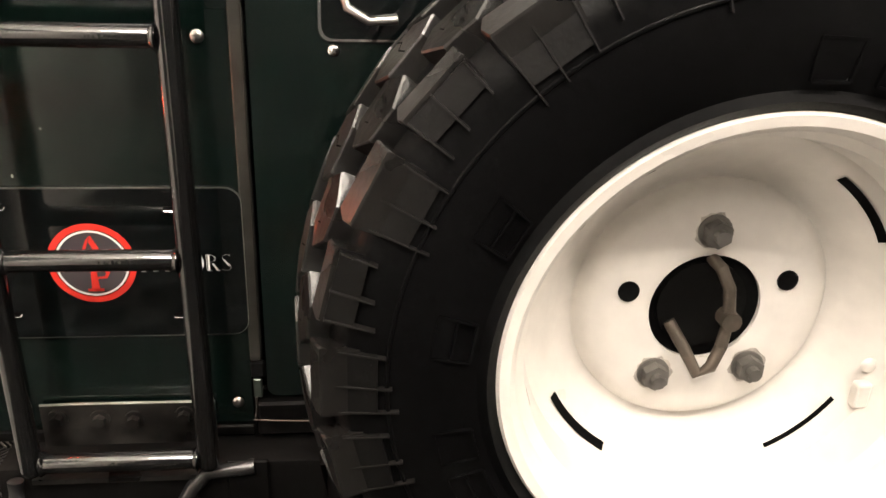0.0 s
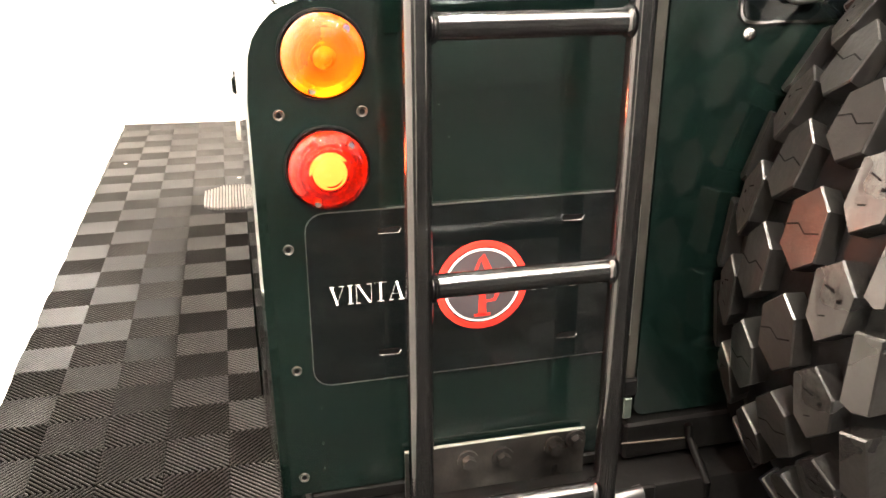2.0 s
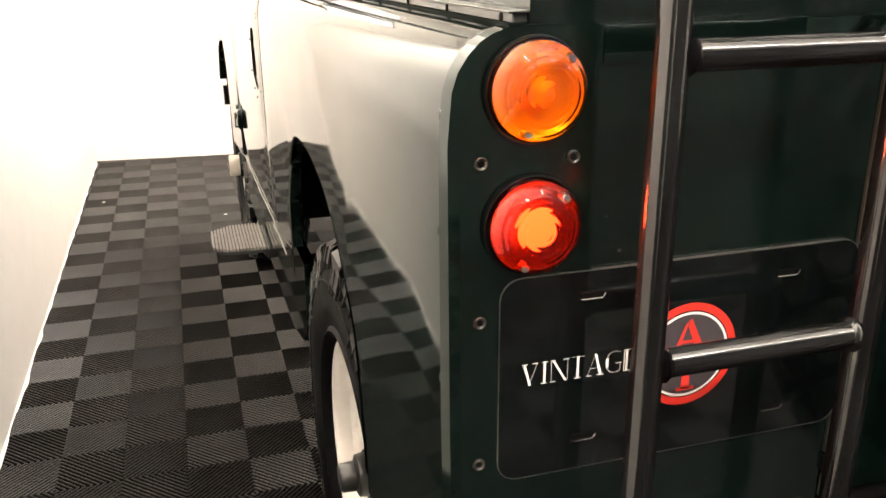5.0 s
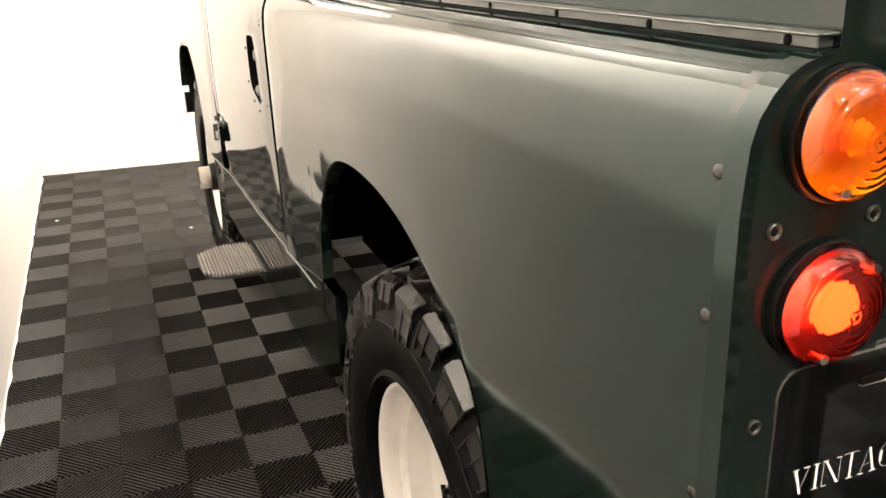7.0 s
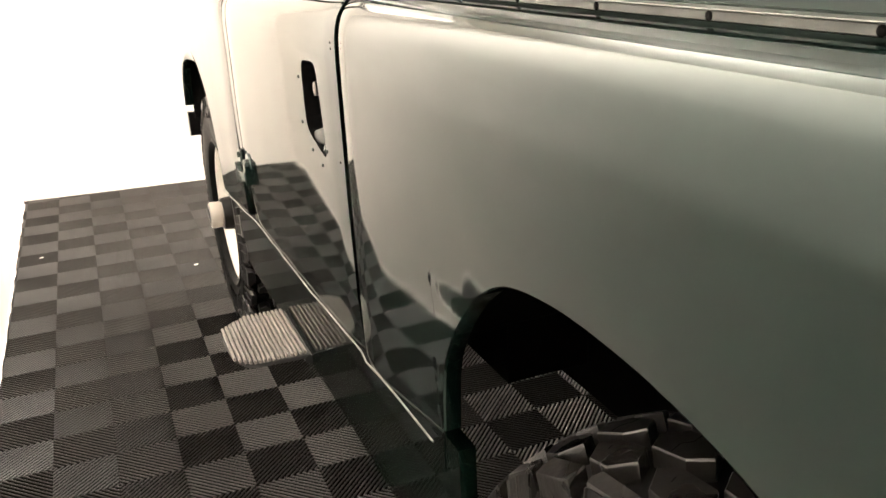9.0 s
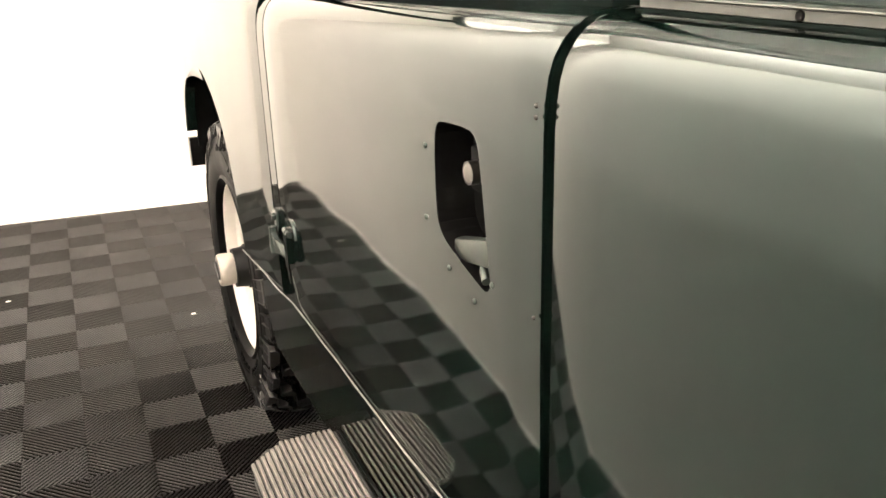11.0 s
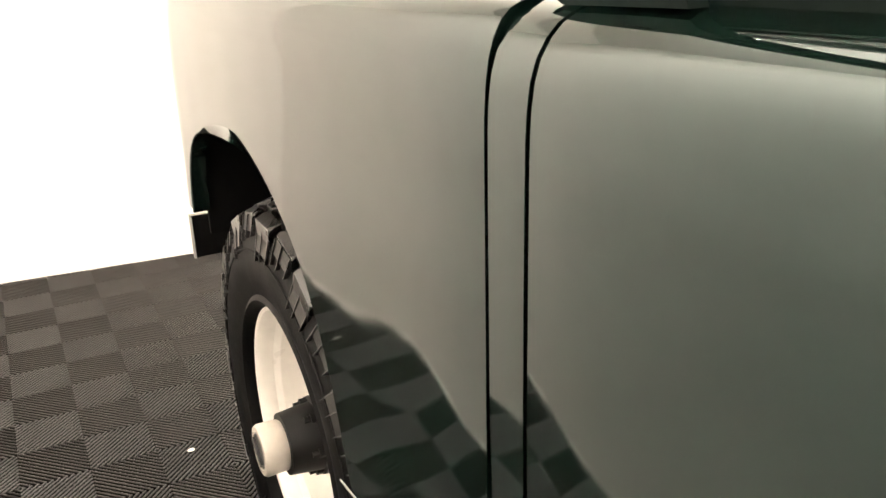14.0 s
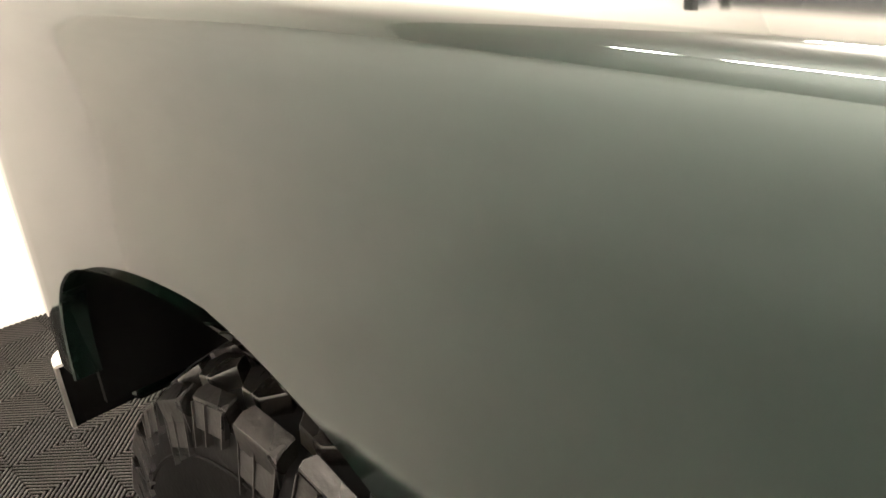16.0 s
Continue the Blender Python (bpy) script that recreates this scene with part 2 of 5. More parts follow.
# ------------------------------------------------------------------ room
GRID_O, GRID_A, CELL = (-1.2160, 1.3470), 0.002, 0.1490
WALL_T = 0.15
LX = lambda y: -1.498 - 0.009 * y
FY = lambda x: 4.851 - 0.084 * x
RIGHT, BACK = 3.3, -3.2


def quad_wall(name, pts, h, material, label, out):
    """A straight wall between two floor points, with thickness on the side of out."""
    bm = bmesh.new()
    (ax, ay), (bx, by) = pts
    ox, oy = out[0] * WALL_T, out[1] * WALL_T
    base = [(ax, ay), (bx, by), (bx + ox, by + oy), (ax + ox, ay + oy)]
    lo = [bm.verts.new((x, y, -0.05)) for x, y in base]
    hi = [bm.verts.new((x, y, h)) for x, y in base]
    bm.faces.new(lo)
    bm.faces.new(hi)
    for i in range(4):
        bm.faces.new((lo[i], lo[(i + 1) % 4], hi[(i + 1) % 4], hi[i]))
    return tagged(part(name, bm, material), label, "wall", kind="structure")


quad_wall("wall_left", [(LX(-0.8), -0.8), (LX(5.2), 5.2)], CEIL, WALL, "bright white painted wall along the black tiled floor", (-1, 0))
# unseen dark stretch, added to narrow the bright reflection on the ladder rails
quad_wall("wall_left_unseen_dark", [(LX(-1.95), -1.95), (LX(-0.8), -0.8)], CEIL, GREYWALL, "unseen plain dark grey wall that darkens reflections at the rear", (-1, 0))
quad_wall("wall_left_rear", [(LX(BACK), BACK), (LX(-1.95), -1.95)], CEIL, WALL, "plain white painted wall behind the vehicle", (-1, 0))
WIN_X0, WIN_X1, WIN_Z0, WIN_Z1 = 2.66, 2.92, 0.47, 1.82
quad_wall("wall_front", [(LX(5.0), FY(LX(5.0))), (WIN_X0, FY(WIN_X0))], CEIL, WALL, "bright white painted wall ahead of the vehicle", (0, 1))
quad_wall("wall_front_corner", [(WIN_X1, FY(WIN_X1)), (RIGHT, FY(RIGHT))], CEIL, WALL, "bright white painted wall beside the window", (0, 1))
for z0, z1 in ((-0.05, WIN_Z0), (WIN_Z1, CEIL)):
    bm = bmesh.new()
    base = [(WIN_X0, FY(WIN_X0)), (WIN_X1, FY(WIN_X1)), (WIN_X1, FY(WIN_X1) + WALL_T), (WIN_X0, FY(WIN_X0) + WALL_T)]
    lo, hi = [bm.verts.new((x, y, z0)) for x, y in base], [bm.verts.new((x, y, z1)) for x, y in base]
    bm.faces.new(lo)
    bm.faces.new(hi)
    for i in range(4):
        bm.faces.new((lo[i], lo[(i + 1) % 4], hi[(i + 1) % 4], hi[i]))
    tagged(part("wall_window_infill", bm, WALL), "white painted wall around the window", "wall", kind="structure")
win = thing("window_1", "narrow bright window in a black frame", "window", kind="structure")
for a in ((WIN_X0 - 0.045, WIN_X0 + 0.01, WIN_Z0 - 0.02, WIN_Z1 + 0.03), (WIN_X1 - 0.01, WIN_X1 + 0.03, WIN_Z0 - 0.02, WIN_Z1 + 0.03)):
    part("window_frame", box(bmesh.new(), a[0], a[1], FY(a[0]) - 0.05, FY(a[0]) + 0.02, a[2], a[3], 0.006), BLACK, win, "black window frame post")
part("pane", box(bmesh.new(), WIN_X0 + 0.01, WIN_X1 - 0.01, FY(WIN_X0) + 0.03, FY(WIN_X0) + 0.036, WIN_Z0, WIN_Z1), GLASS, win)
part("glazing_bar", box(bmesh.new(), WIN_X0 + 0.01, WIN_X1 - 0.01, FY(WIN_X0) + 0.015, FY(WIN_X0) + 0.03, 0.585, 0.60, 0.002), BLACK, win, "thin dark glazing bar")
bm = bmesh.new()
box(bm, 1.6, 4.4, 5.5, 5.52, -0.05, CEIL)
tagged(part("backdrop", bm, SKYLIGHT), "bright pale blue daylight outside the window", "backdrop", kind="structure")
quad_wall("wall_right", [(RIGHT, BACK), (RIGHT, 5.0)], CEIL, WALL, "plain white painted wall", (1, 0))
quad_wall("wall_rear", [(LX(BACK) - 0.2, BACK), (RIGHT + 0.2, BACK)], CEIL, GREYWALL, "unseen plain dark grey wall that darkens reflections at the rear", (0, -1))
bm = bmesh.new()
box(bm, -1.9, RIGHT + 0.2, BACK - 0.2, 5.4, CEIL, CEIL + 0.12)
tagged(part("ceiling", bm, CEILING), "plain white painted ceiling with tube lights", "ceiling", kind="structure")

# ------------------------------------------------------------------ wheels


def tread_meshes():
    """Blocks of the tyre about angle 0: inner and middle hexagons, and shoulder blocks that run down the sidewall."""
    N, R0, R1, W = 27, 0.366, 0.394, 0.114
    wall = [(0.300, W), (0.330, 0.1115), (0.350, 0.1065), (0.362, 0.1025), (0.38, 0.1)]
    h = math.tau * 0.39 / N * 0.40

    def point(x, t, r):
        return (x, r * math.cos(t / 0.39), r * math.sin(t / 0.39))

    def prism_block(verts, faces, poly, r0, r1, crown, taper):
        cx, ct = sum(p[0] for p in poly) / len(poly), sum(p[1] for p in poly) / len(poly)
        n, b = len(poly), len(verts)
        for f, r, cut in ((1.0, r0, 1.0), (taper, r1 - 0.0018, 1.0), (taper - 0.04, r1, 1.0)):
            for x, t in poly:
                x2, t2 = cx + (x - cx) * f, ct + (t - ct) * f
                verts.append(point(x2, t2, r - cut * crown * x2 * x2))
        for q in (0, n):
            faces += [(b + q + i, b + q + (i + 1) % n, b + q + n + (i + 1) % n, b + q + n + i) for i in range(n)]
        faces.append(tuple(b + 2 * n + i for i in range(n)))

    def lug(verts, faces, s, t0, t1, q0, q1, up):
        b = len(verts)
        for u, g in ((-0.006, 0.0), (up, 0.0006)):
            for r, t in ((q0 + g, t0 + g), (q0 + g, t1 - g), (q1, t1 - g), (q1, t0 + g)):
                verts.append(point(s * (interp(wall, r) + u), t, r))
        faces += [(b + i, b + (i + 1) % 4, b + 4 + (i + 1) % 4, b + 4 + i) for i in range(4)]
        faces.append((b + 4, b + 5, b + 6, b + 7))

    # a slit is a dark quad laid on the block, its shade as colour
    def slit(verts, faces, ends, w):
        (x0, t0), (x1, t1) = ends
        l = math.hypot(x1 - x0, t1 - t0)
        nx, nt = -(t1 - t0) / l * w, (x1 - x0) / l * w
        b = len(verts)
        for x, t in ((x0 - nx, t0 - nt), (x1 - nx, t1 - nt), (x1 + nx, t1 + nt), (x0 + nx, t0 + nt)):
            verts.append(point(x, t, R1 + 0.0003 - 2.1 * x * x))
        faces.append((b, b + 1, b + 2, b + 3))

    def mesh(verts, faces, slits=0, walls=()):
        me = bpy.data.meshes.new("tread_block")
        me.from_pydata(verts, [], faces)
        for p in me.polygons:
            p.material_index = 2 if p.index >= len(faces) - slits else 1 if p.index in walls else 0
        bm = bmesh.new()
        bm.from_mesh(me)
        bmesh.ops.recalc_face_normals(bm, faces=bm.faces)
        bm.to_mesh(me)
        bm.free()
        for m in (RUBBER, LUGSHADE, DARK):
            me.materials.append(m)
        return me

    kinds = {"inner": [[], []], "mid": [[], []], "shoulder": [[], []]}
    for par in (0, 1):
        for s in (-1, 1):
            v, f = [], []
            prism_block(v, f, [(s * 0.004, -h * 0.55), (s * 0.025, -h), (s * 0.044, -h * 0.62), (s * 0.041, h * 0.55), (s * 0.024, h), (s * 0.003, h * 0.5)], R0, R1, 2.1, 0.985)
            slit(v, f, ((s * 0.006, -h * 0.06), (s * 0.018, h * 0.06)), 0.0007)
            slit(v, f, ((s * 0.018, h * 0.06), (s * 0.027, -h * 0.10)), 0.0007)
            slit(v, f, ((s * 0.027, -h * 0.10), (s * 0.040, h * 0.02)), 0.0007)
            kinds["inner"][par].append((s, mesh(v, f, 3)))
            v, f = [], []
            prism_block(v, f, [(s * 0.049, -h * 0.5), (s * 0.062, -h), (s * 0.082, -h * 0.55), (s * 0.084, h * 0.35), (s * 0.066, h), (s * 0.047, h * 0.6)], R0, R1, 2.1, 0.985)
            slit(v, f, ((s * 0.060, -h * 0.36), (s * 0.066, -h * 0.30)), 0.0006)
            slit(v, f, ((s * 0.059, h * 0.34), (s * 0.068, h * 0.26)), 0.0006)
            slit(v, f, ((s * 0.0715, h * 0.10), (s * 0.0745, h * 0.10)), 0.0015)
            kinds["mid"][par].append((s, mesh(v, f, 3)))
            v, f = [], []
            w1 = 0.110 if par == 0 else 0.104
            prism_block(v, f, [(s * 0.0885, -h * 0.85), (s * 0.098, -h * 1.02), (s * w1, -h * 0.95), (s * w1, h * 0.95), (s * 0.090, h * 0.92)], 0.362, 0.394, 2.1, 0.99)
            low = 0.316 if par == 0 else 0.338
            first = len(f)
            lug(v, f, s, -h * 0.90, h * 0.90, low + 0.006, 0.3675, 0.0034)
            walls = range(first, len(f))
            for c in (-0.88, -0.12, 0.84):
                lug(v, f, s, h * c - 0.0014, h * c + 0.0014, low + 0.006 * c - 0.006, 0.3675, 0.0058)
            kinds["shoulder"][par].append((s, mesh(v, f, 0, walls)))
    return kinds


TREAD = tread_meshes()


def mark_mesh(wide, bar, r0=0.264, r1=0.297):
    """A raised outline with slanted ends on the sidewall, with or without a bar across."""
    bm = bmesh.new()
    W = 0.114

    def stroke(pts, w=0.0011):
        for (r0, a0), (r1, a1) in zip(pts, pts[1:]):
            dr, da = r1 - r0, (a1 - a0) * 0.28
            l = math.hypot(dr, da)
            nr, na = -da / l * w, dr / l * w / 0.28
            quad = [(r0 + nr, a0 + na), (r1 + nr, a1 + na), (r1 - nr, a1 - na), (r0 - nr, a0 - na)]
            lo = [bm.verts.new((-W + 0.003, r * math.cos(a), r * math.sin(a))) for r, a in quad]
            hi = [bm.verts.new((-W - 0.0007, r * math.cos(a), r * math.sin(a))) for r, a in quad]
            bm.faces.new(hi)
            for k in range(4):
                bm.faces.new((lo[k], lo[(k + 1) % 4], hi[(k + 1) % 4], hi[k]))

    stroke([(r0, 0.0), (r1, 0.012), (r1, wide), (r0, wide - 0.012), (r0, 0.0)])
    if bar:
        stroke([((r0 + r1) / 2, 0.012), ((r0 + r1) / 2, wide - 0.012)])
    me = bpy.data.meshes.new("raised_mark")
    bmesh.ops.recalc_face_normals(bm, faces=bm.faces)
    bm.to_mesh(me)
    bm.free()
    me.materials.append(SIDEWALL)
    return me


MARKS = [mark_mesh(0.074, False, 0.262, 0.285), mark_mesh(0.082, True, 0.262, 0.285), mark_mesh(0.060, True, 0.262, 0.285), mark_mesh(0.150, True, 0.248, 0.280), mark_mesh(0.135, False, 0.248, 0.280)]


def make_wheel(parent, m, spare=False, hub="rear", turned=0):
    """One wheel about the x axis, outer side towards -x: white steel rim, tyre with blocks, nuts and hub."""
    rim = bmesh.new()
    d = 0.0 if spare else 0.013
    lathe(rim, [(r, x + d) for r, x in [(0.056, 0.009), (0.064, 0.006), (0.095, 0.006), (0.114, 0.007), (0.122, 0.013), (0.130, 0.024), (0.140, 0.021), (0.160, -0.004), (0.176, -0.022), (0.186, -0.028),
                (0.190, -0.040), (0.193, -0.066), (0.203, -0.076), (0.206, -0.096), (0.212, -0.104), (0.221, -0.106), (0.225, -0.100), (0.224, -0.094), (0.214, -0.088),
                (0.212, -0.074), (0.199, -0.062), (0.196, 0.05), (0.212, 0.08), (0.224, 0.10), (0.216, 0.104), (0.190, 0.052), (0.188, -0.018), (0.165, 0.004), (0.140, 0.030), (0.122, 0.026), (0.056, 0.016)]], 72)
    wheel = part("spare_wheel" if spare else "wheel", rim, WHITE, parent, "white painted steel rim with a black mud tyre", 35, m)
    ty = bmesh.new()
    W = 0.114
    lathe(ty, [(0.216, -0.088), (0.224, -0.103), (0.232, -0.110), (0.240, -0.106), (0.252, -0.109), (0.275, -W), (0.305, -W), (0.330, -0.111), (0.346, -0.106), (0.354, -0.098), (0.360, -0.086), (0.370, -0.05),
               (0.376, 0), (0.370, 0.05), (0.360, 0.086), (0.354, 0.098), (0.346, 0.106), (0.330, 0.111), (0.290, W), (0.252, 0.108), (0.232, 0.106), (0.216, 0.09)], 108)
    N = 27

    P = math.tau * 0.39 / N
    for kind in TREAD:
        for k in range(N):
            for sd, me in TREAD[kind][k % 2]:
                o = new("tread_block", me)
                o.matrix_basis = pose(0, 0, 0, math.degrees((k + (0.5 if sd > 0 else 0.0) + (0.5 if kind == "mid" else 0.0)) / N * math.tau))
                o.parent = wheel
    lathe(ty, [(0.312, -W), (0.313, -W - 0.0015), (0.315, -W - 0.0015), (0.316, -W)], 96, False)
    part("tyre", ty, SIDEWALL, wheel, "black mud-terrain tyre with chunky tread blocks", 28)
    # raised outlined marks on the outer sidewall, of a lettering that cannot be read
    spots = [(26, 3), (4, 3), (-18, 4), (-29, 3), (-40, 3), (-51, 4), (88, 4), (100, 3), (112, 3), (124, 4)] if spare else [(a, (k + 1) % 3) for k, a in enumerate(range(186, 310, 7)) if k % 5 != 4]
    for k, (a, kind) in enumerate(spots):
        o = new("raised_mark", MARKS[kind])
        o.matrix_basis = pose(0, 0, 0, a - (0 if spare else turned))
        o.parent = wheel
    # ventilation slots near the edge of the disc, as dark strips that stand for shade
    for k in range(4):
        sl = bmesh.new()
        a0 = radians(48 + 90 * k)
        vs = []
        for i in range(9):
            a = a0 + radians(-14.5 + 29 * i / 8)
            for r, x in ((0.1660, -0.0130), (0.1690 if spare and k == 2 else 0.1725, -0.0164 if spare and k == 2 else -0.0200)):
                vs.append(sl.verts.new((x + d, r * math.cos(a), r * math.sin(a))))
        for i in range(8):
            sl.faces.new((vs[2 * i], vs[2 * i + 1], vs[2 * i + 3], vs[2 * i + 2]))
        part("slot", sl, DARK, wheel, "rim slot drawn as a dark strip for its shade")
    if not spare:
        a = radians((56 if hub == "rear" else -98) - turned)
        vs_ = cyl(bmesh.new(), (-0.030 + d, 0.182 * math.cos(a), 0.182 * math.sin(a)), (-0.070 + d, 0.172 * math.cos(a), 0.172 * math.sin(a)), 0.0050, 10, 0.0042)
        part("valve_stem", vs_, SEAL, wheel, "black rubber valve stem", 35)
    else:
        wt = box(bmesh.new(), -0.034, -0.022, -0.1665, -0.1500, -0.094, -0.066, 0.003)
        part("balance_weight", wt, WHITE, wheel, "white painted balance weight on the rim")
        part("rim_rivet", dome(bmesh.new(), (-0.026, -0.160, -0.048), (-1, 0, 0), 0.008, 0.005, 12), WHITE, wheel, "", 40)
    R = 0.08255
    for k in range(5):
        a = k * math.tau / 5 + (0.0 if not spare else 0.06)
        c, s = R * math.sin(a), R * math.cos(a)
        if spare and k in (1, 4):
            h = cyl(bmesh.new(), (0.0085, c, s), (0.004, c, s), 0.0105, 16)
            part("stud_hole", h, DARK, wheel, "dark disc standing for shade in an empty stud hole")
            continue
        nb = cyl(bmesh.new(), (0.008 + d, c, s), (0.003 + d, c, s), 0.0165, 18)
        tall = 0.0 if spare else 0.010
        cyl(nb, (0.004 + d, c, s), (-0.008 + d - tall, c, s), 0.0135 if spare else 0.0150, 6)
        cyl(nb, (-0.007 + d - tall, c, s), (-0.016 + d - 1.6 * tall, c, s), 0.007 if spare else 0.0085, 10)
        if spare:
            stain = bmesh.new()
            rim_pts = [(0.0185 + 0.0045 * noise.noise((i * 0.7, k * 3.1, 0.5)), i / 26 * math.tau) for i in range(26)]
            stain.faces.new([stain.verts.new((0.0056, c + r * math.cos(t), s + r * math.sin(t))) for r, t in rim_pts])
            part("grime_ring", stain, GRIME, wheel, "grey grime round the nut")
        part("wheel_nut", nb, NUT if spare else BLACK, wheel, "dull grey steel wheel nut" if spare else "black wheel nut", 30)
    hb = bmesh.new()
    if spare:
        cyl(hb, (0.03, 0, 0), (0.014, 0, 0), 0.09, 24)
        part("hub_opening", hb, DARK, wheel, "dark disc standing for shade in the middle opening")
        pin = bmesh.new()
        tube(pin, [(0.012, 0.0, 0.052), (-0.004, -0.004, 0.048), (-0.010, -0.012, 0.03), (-0.012, -0.016, 0.0), (-0.014, -0.012, -0.03), (-0.016, -0.004, -0.052), (-0.014, 0.008, -0.06), (-0.006, 0.022, -0.035), (0.006, 0.036, -0.012)], 0.0062)
        cyl(pin, (-0.02, -0.016, -0.002), (-0.002, -0.016, -0.002), 0.010, 12)
        part("retaining_pin", pin, RUST, wheel, "bent rusty steel retaining pin", 40)
    else:
        sh, fr, nr = (0.0, 0.064, 0.056) if hub == "front" else (0.034, 0.063, 0.044)
        cyl(hb, (0.02, 0, 0), (-0.060 + sh, 0, 0), fr, 28)
        cyl(hb, (-0.058 + sh, 0, 0), (-0.112 + sh, 0, 0), nr, 28, nr - 0.006)
        for k in range(6):
            a = (k + 0.35) * math.tau / 6
            cyl(hb, (-0.070 + sh, (fr - 0.011) * math.cos(a), (fr - 0.011) * math.sin(a)), (-0.082 + sh, (fr - 0.011) * math.cos(a), (fr - 0.011) * math.sin(a)), 0.0052, 8)
            cyl(hb, (-0.056 + sh, (fr - 0.011) * math.cos(a), (fr - 0.011) * math.sin(a)), (-0.072 + sh, (fr - 0.011) * math.cos(a), (fr - 0.011) * math.sin(a)), 0.009, 6)
        part("hub", hb, SATIN, wheel, "black steel hub flange with bolts", 35)
        cp = bmesh.new()
        if hub == "front":
            lathe(cp, [(0.0, -0.112), (0.039, -0.112), (0.041, -0.115), (0.042, -0.146), (0.039, -0.151), (0.031, -0.152), (0.029, -0.146), (0.0, -0.146)], 32, False)
            part("hub_cap", cp, CREAM, wheel, "cream painted locking hub cap", 35)
            dl = bmesh.new()
            cyl(dl, (-0.145, 0, 0), (-0.151, 0, 0), 0.028, 24)
            box(dl, -0.156, -0.148, -0.024, 0.024, -0.005, 0.005)
            part("hub_dial", dl, BLACK, wheel, "black dial on the hub cap")
        else:
            lathe(cp, [(0.0, -0.077), (0.034, -0.077), (0.035, -0.080), (0.033, -0.092), (0.024, -0.096), (0.023, -0.116), (0.020, -0.120), (0.0, -0.121)], 24, False)
            part("hub_cap", cp, BLACK, wheel, "black steel axle end cap", 35)
    return wheel


CAR = thing("off_road_vehicle", "glossy dark green vintage four-wheel-drive with white wheels and rear ladder", "vehicle", m=pose(0, 0, 0))

WZ, RY_, FY_ = 0.394, 0.615, 2.862
WX = -0.688
make_wheel(CAR, pose(WX, RY_, WZ, 11), hub="rear", turned=11)
make_wheel(CAR, pose(WX, FY_, WZ, 37), hub="front", turned=37)
make_wheel(CAR, pose(-WX, RY_, WZ, 0, 0, 180), hub="rear")
make_wheel(CAR, pose(-WX, FY_, WZ, 0, 0, 180), hub="front")
make_wheel(CAR, pose(-0.021, -0.120, 0.8660, 0, 0, 90), spare=True)

# ------------------------------------------------------------------ body sides
SIDE = [(0.36, -0.7970), (0.60, -0.8170), (0.72, -0.8235), (0.85, -0.8262), (1.048, -0.8262), (1.068, -0.8252), (1.083, -0.8232), (1.096, -0.8192), (1.107, -0.8125), (1.1150, -0.8045), (1.1200, -0.7955), (1.1232, -0.7860), (1.1250, -0.7760), (1.1256, -0.7660)]
QUARTER = [(0.36, -0.8050), (0.60, -0.8215), (0.72, -0.8250), (0.85, -0.8262)] + SIDE[4:]
WING = [(0.36, -0.8100), (0.60, -0.8245), (0.72, -0.8262), (0.85, -0.8265), (1.032, -0.8262), (1.054, -0.8252), (1.071, -0.8230), (1.085, -0.8190), (1.0950, -0.8135), (1.1015, -0.8065), (1.1050, -0.7985), (1.1062, -0.7900)]
ARCH_R = [(0.282, 0.60), (0.300, 0.715), (0.322, 0.772), (0.357, 0.808), (0.43, 0.853), (0.52, 0.889), (0.60, 0.907), (0.68, 0.914), (0.75, 0.911), (0.81, 0.899), (0.86, 0.873), (0.905, 0.835), (0.945, 0.785), (0.968, 0.73), (0.985, 0.60)]
ARCH_F = [(2.500, 0.56), (2.520, 0.62), (2.555, 0.70), (2.61, 0.766), (2.67, 0.806), (2.73, 0.834), (2.81, 0.857), (2.91, 0.869), (2.99, 0.869), (3.05, 0.861), (3.10, 0.845), (3.142, 0.815), (3.166, 0.775), (3.176, 0.72), (3.178, 0.62)]


def eased_line(pts, n=4):
    """A smooth line through the points of an open outline."""
    out = []
    for i in range(len(pts) - 1):
        a, b, c, d = (Vector(pts[max(i - 1, 0)]), Vector(pts[i]), Vector(pts[i + 1]), Vector(pts[min(i + 2, len(pts) - 1)]))
        for k in range(n):
            t = k / n
            v = 0.5 * (2 * b + (c - a) * t + (2 * a - 5 * b + 4 * c - d) * t * t + (3 * b - a - 3 * c + d) * t ** 3)
            out.append((v.x, v.y))
    out.append(tuple(pts[-1]))
    return [p for k, p in enumerate(out) if k == 0 or p[0] > out[k - 1][0] + 1e-5]


ARCH_R, ARCH_F = eased_line(ARCH_R), eased_line(ARCH_F)


def drop(y, z):
    """The waist falls slightly along the door towards the front."""
    return -0.019 * min(1.0, max(0.0, (y - 1.27) / 0.86)) * min(1.0, max(0.0, (z - 0.70) / 0.30))


def outward(arch, d, ya, yb):
    """An arch outline widened by up to d behind yb, and not at all ahead of ya."""
    out = []
    for k, (y, z) in enumerate(arch):
        (y0, z0), (y1, z1) = arch[max(k - 1, 0)], arch[min(k + 1, len(arch) - 1)]
        l = math.hypot(y1 - y0, z1 - z0)
        e = 0.002 + d * min(1.0, max(0.0, (ya - y) / (ya - yb)))
        out.append((y - e * (z1 - z0) / l, z + e * (y1 - y0) / l))
    return out


ARCH_F_OUT = outward(ARCH_F, 0.041, 3.06, 2.84)
ARCH_R_OUT = outward(ARCH_R, 0.006, 0.66, 0.45)


